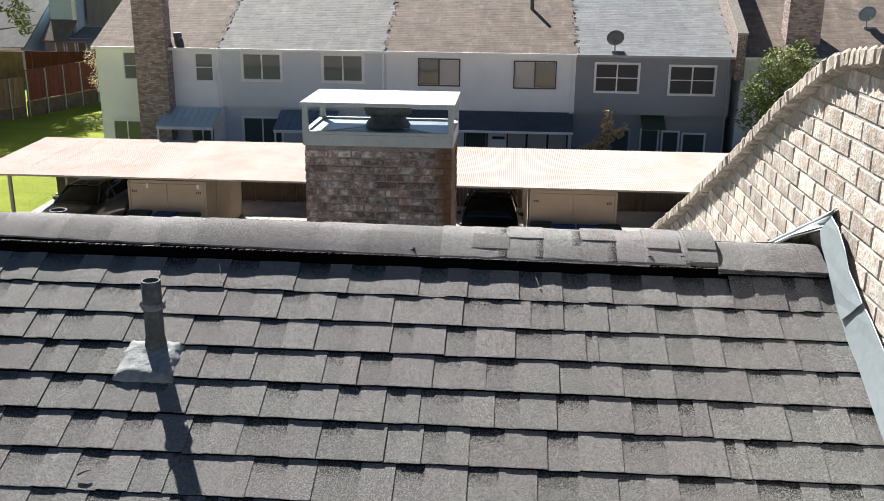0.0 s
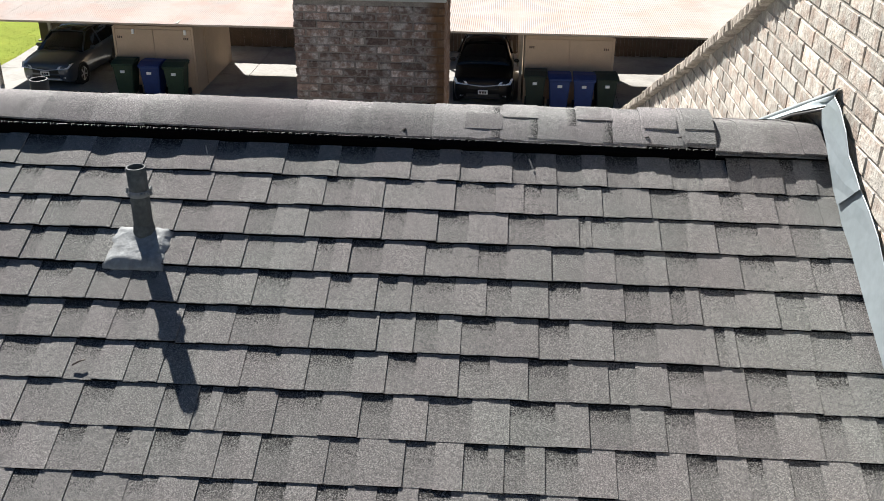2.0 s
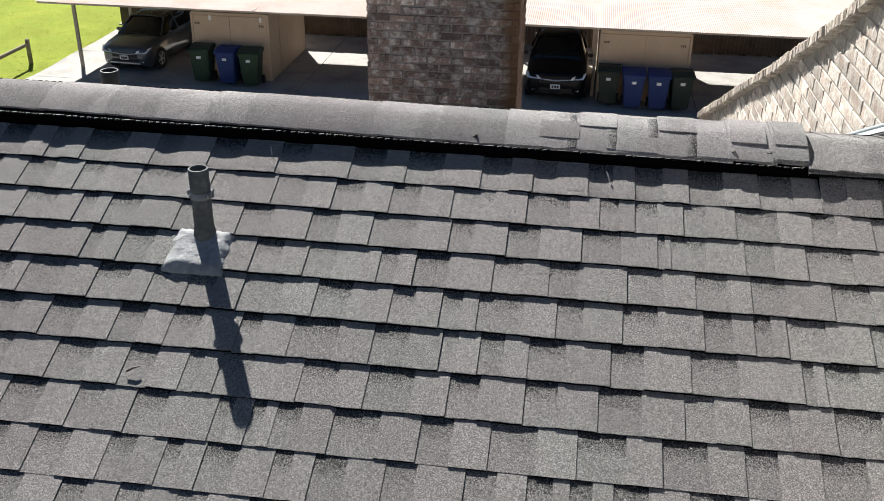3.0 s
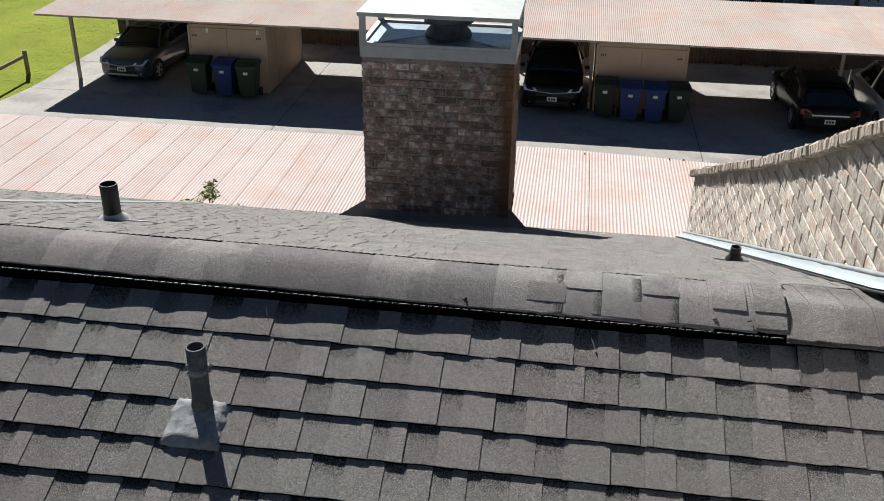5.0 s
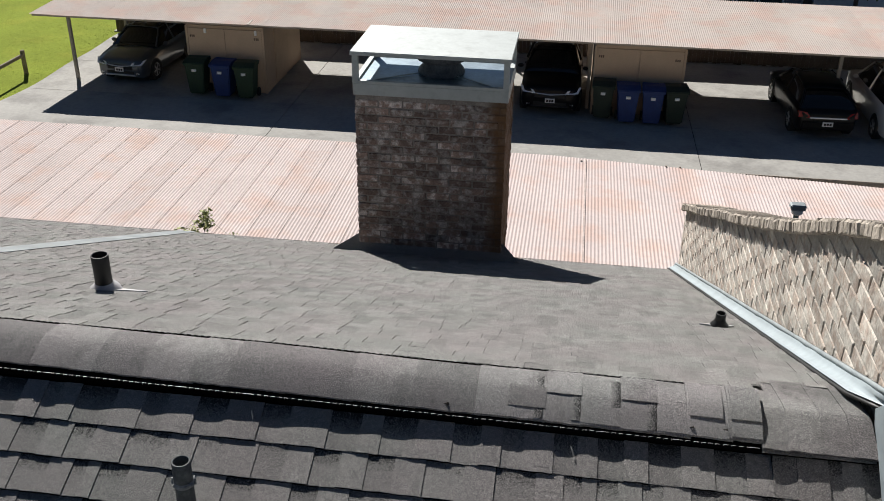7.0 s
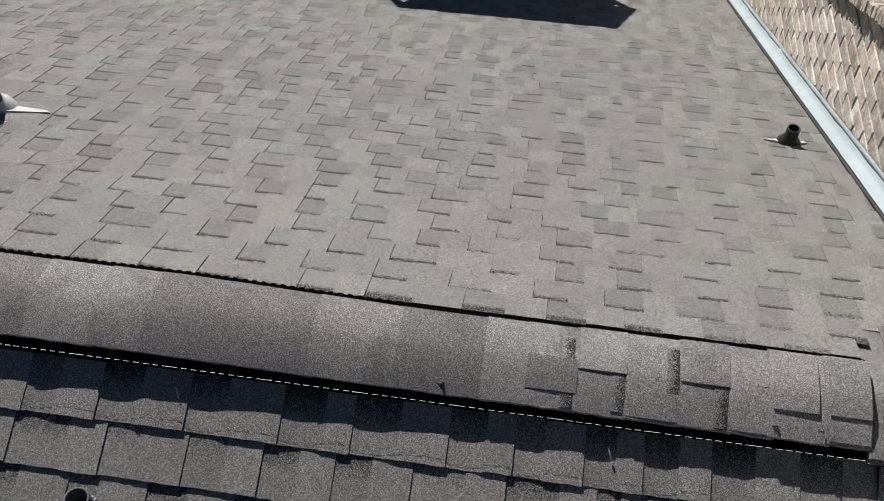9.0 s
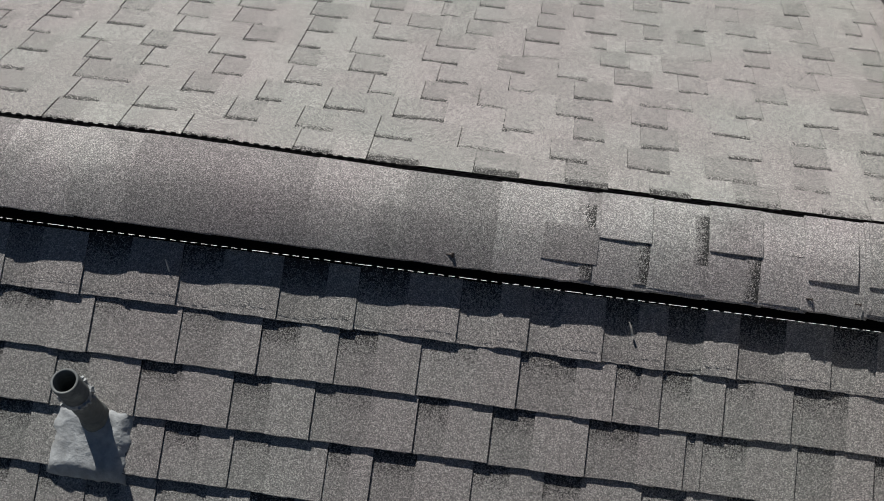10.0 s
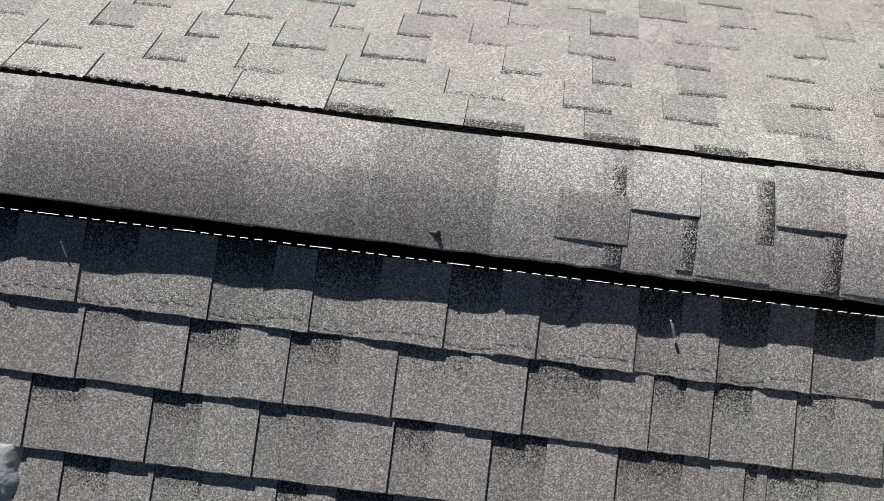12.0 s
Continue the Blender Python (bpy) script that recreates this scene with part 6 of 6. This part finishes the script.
def strip(points, name, label="", thick=0.003, smooth=True, crumple=0.0, seed=0, mat=None):
    """A metal strip: cross rows of points, thickened."""
    bm = bmesh.new()
    rr = random.Random(seed)
    rows = [[Vector(p) + Vector((rr.uniform(-1, 1), rr.uniform(-1, 1), rr.uniform(-1, 1))) * crumple for p in row] for row in points]
    sheet(bm, rows)
    r = bmesh.ops.extrude_face_region(bm, geom=list(bm.faces))
    bmesh.ops.translate(bm, verts=[g for g in r["geom"] if isinstance(g, bmesh.types.BMVert)], vec=(-thick * 0.6, 0, -thick * 0.6))
    return part(name, bm, mat or FLASHING, flash, label, smooth)


def back_z(y):
    return -0.049 - 0.452 * y


def front_z(y):
    return 0.4169 * y


for y0, y1, s in ((-0.25, 5.30, 1),):
    n = 44
    rows, upper, shade = [], [], []
    for i in range(n + 1):
        y = y0 + (y1 - y0) * i / n
        z = back_z(y)
        top = z + 0.064
        out = max(0.012, 0.070 + min(0.0, y) * 0.23)
        rows.append([(WALL_X - out, y, z + 0.024), (WALL_X - out * 0.8, y, z + 0.027), (WALL_X - out * 0.55, y, z + 0.036), (WALL_X - 0.024, y, z + 0.048), (WALL_X - 0.014, y, top)])
        upper.append([(WALL_X - 0.016, y, top - 0.004), (WALL_X - 0.012, y, top + 0.014), (WALL_X - 0.004, y, top + 0.017)])
        # shade in the gap under the flashing, added as a black strip
        shade.append([(WALL_X - out - 0.008, y, z + 0.006), (WALL_X - out - 0.006, y, z + 0.016), (WALL_X - out + 0.02, y, z + 0.016)])
    strip(rows, "back_strip", crumple=0.0007, seed=s)
    strip(upper, "counter_strip", "dull upper edge of the flashing", crumple=0.0012, seed=s + 20, mat=GALV)
    strip(shade, "sealant", "black strip for the shaded gap under the flashing", crumple=0.001, seed=s + 30, mat=TAR)
# the front run is torn where its two lengths lap: lower and upper edge of each, down the wall
UPPER_RUN = [((-0.205, 0.050), (-0.262, 0.116)), ((-0.232, 0.008), (-0.335, 0.098)), ((-0.312, -0.038), (-0.430, 0.050)), ((-0.390, -0.084), (-0.500, -0.004)),
             ((-0.460, -0.139), (-0.585, -0.040)), ((-0.524, -0.170), (-0.637, -0.067))]
LOWER_RUN = [((-0.500, -0.172), (-0.615, -0.070)), ((-0.572, -0.216), (-0.718, -0.096)), ((-0.680, -0.250), (-0.830, -0.140))]
LOWER_RUN += [((y, front_z(y) + 0.033), (y - 0.14, front_z(y) + 0.105)) for y in (-0.9, -1.3, -1.8, -2.4, -3.2, -4.2, -5.0)]
for run, off, s in ((UPPER_RUN, 0.008, 5), (LOWER_RUN, 0.0, 6)):
    rows = []
    for (ya, za), (yb, zb) in run:
        rows.append([(WALL_X - 0.016 - 0.014 * (1 - u) - off, ya + (yb - ya) * u, za + (zb - za) * u) for u in (0.0, 0.12, 0.5, 0.85, 1.0)])
    strip(rows, "front_strip", crumple=0.0016, seed=s, smooth=False)

# dark drip edge along the eave, and the old valley strip to the west
tagged(part("drip_edge", boxed((-9.0, WALL_X - 0.01, EAVE_Y - 0.01, EAVE_Y + 0.012, back_z(EAVE_Y) - 0.14, back_z(EAVE_Y) - 0.004)), DARK_TIMBER), "dark drip edge at the eave", "drip edge", kind="structure")
bm = bmesh.new()
rows = []
for i in range(31):
    y = 1.9 + (5.25 - 1.9) * i / 30
    w = [0.004 * noise.noise(Vector((y * 6, k * 3.1, 0))) for k in range(4)]
    rows.append([(-3.50 + w[0], y, back_z(y) + 0.0115), (-3.43, y, back_z(y) + 0.014 + w[1]), (-3.36, y, back_z(y) + 0.014 + w[2]), (-3.29 + w[3], y, back_z(y) + 0.0115)])
sheet(bm, rows)
r = bmesh.ops.extrude_face_region(bm, geom=list(bm.faces))
bmesh.ops.translate(bm, verts=[g for g in r["geom"] if isinstance(g, bmesh.types.BMVert)], vec=(0, 0, -0.004))
STRIP = material("dull_metal_strip", (0.17, 0.19, 0.196), 0.6, metal=0.1, var=0.15, coarse=3, fine=30, tint=(0.25, 0.27, 0.275), tint_amount=0.4)
tagged(part("metal_strip", bm, STRIP), "flat grey metal strip laid down the roof", "metal strip")

# vent hood and eave of the neighbour's roof past the parapet
hood = thing("flue_hood", (2.535, 5.46, -2.045), "pale metal vent hood past the parapet", "vent")
bm = bmesh.new()
tube(bm, (0, 0, -0.6), (0, 0, 0.22), 0.026, steps=14)
part("pipe", bm, GALV, hood)
bm = bmesh.new()
lathe(bm, [(0.035, 0.2), (0.055, 0.22), (0.055, 0.25), (0.03, 0.26)], 16)
part("collar", bm, LAMP_WHITE, hood)
part("hood_top", bevelled(boxed((-0.07, 0.07, -0.05, 0.05, 0.255, 0.31)), 0.012), GALV, hood)
# tar black puts the shade on this roof edge into its colour
bm = bmesh.new()
prism(bm, [(3.6, -1.30), (5.4, -2.0), (5.4, -2.3), (3.6, -1.55)], WALL_X + 0.9, 9.0)
tagged(part("neighbour_roof", bm, TAR), "neighbouring roof's edge, its shade painted black", "roof", kind="structure")

# ---- small bits lying on the roof ----
TWIG = material("bleached_twig", (0.62, 0.59, 0.52), 0.8, var=0.2, fine=60)
NAIL = material("rusty_nail", (0.05, 0.04, 0.035), 0.6, metal=0.5, var=0.2)


def bit(name, a, b, r, mat, label, category):
    t = thing(name, a, label, category)
    bm = bmesh.new()
    d = Vector(b) - Vector(a)
    tube(bm, (0, 0, 0), d * 0.55 + Vector((0, 0, r)), r, r * 0.9, 6)
    tube(bm, d * 0.55 + Vector((0, 0, r)), d, r * 0.9, r * 0.6, 6)
    part("stem", bm, mat, t)


def on_front(x, s, h):
    return (x, -s * math.cos(PITCH_F) - h * math.sin(PITCH_F), -s * math.sin(PITCH_F) + h * math.cos(PITCH_F))


bit("twig", on_front(0.458, 0.412, 0.031), on_front(0.445, 0.382, 0.046), 0.0030, TWIG, "short pale twig stuck under a shingle", "twig")
bit("twig", on_front(-0.676, 0.405, 0.034), on_front(-0.686, 0.373, 0.053), 0.0021, TWIG, "thin pale twig on the shaded shingles", "twig")
bit("twig", on_front(-0.880, 1.285, 0.017), on_front(-0.845, 1.266, 0.020), 0.003, NAIL, "dark scrap lying on the shingles", "debris")
bit("twig", on_front(1.16, 1.62, 0.020), on_front(1.215, 1.615, 0.024), 0.004, LAMP_WHITE, "white scrap lying on the shingles", "debris")
for x, y, z, k in ((-0.001, -0.281, -0.045, 0.85), (0.850, -0.281, -0.044, 0.6), (0.962, -0.281, -0.041, 0.6)):
    n = thing("nail", (x, y, z), "bent roofing nail backed out of a cap", "nail", "loose roofing nails")
    n.scale = (k, k, k)
    bm = bmesh.new()
    tube(bm, (-0.010, 0.001, -0.001), (0.010, -0.002, 0.003), 0.0032)
    part("shank", bm, NAIL, n)
    bm = bmesh.new()
    lathe(bm, [(0.0, 0.0), (0.0075, 0.0), (0.0075, 0.002), (0.0, 0.003)], 12, Matrix.Translation((0.010, -0.002, 0.003)) @ Euler((0.4, 1.1, 0)).to_matrix().to_4x4())
    part("head", bm, NAIL, n)

# unseen plain walls under the roofs, added to keep lawn out of reflections
tagged(part("wall_near_house", boxed((-8.8, WALL_X + 0.02, -6.6, 4.95, GROUND - 0.1, -2.95)), SHED_WALL), "unseen tan wall added under the near roof", "wall", kind="structure")
tagged(part("wall_neighbour", boxed((WALL_X + 0.35, 9.0, -6.6, 4.95, GROUND - 0.1, -2.95)), SHED_WALL), "unseen tan wall added under the neighbouring roof", "wall", kind="structure")
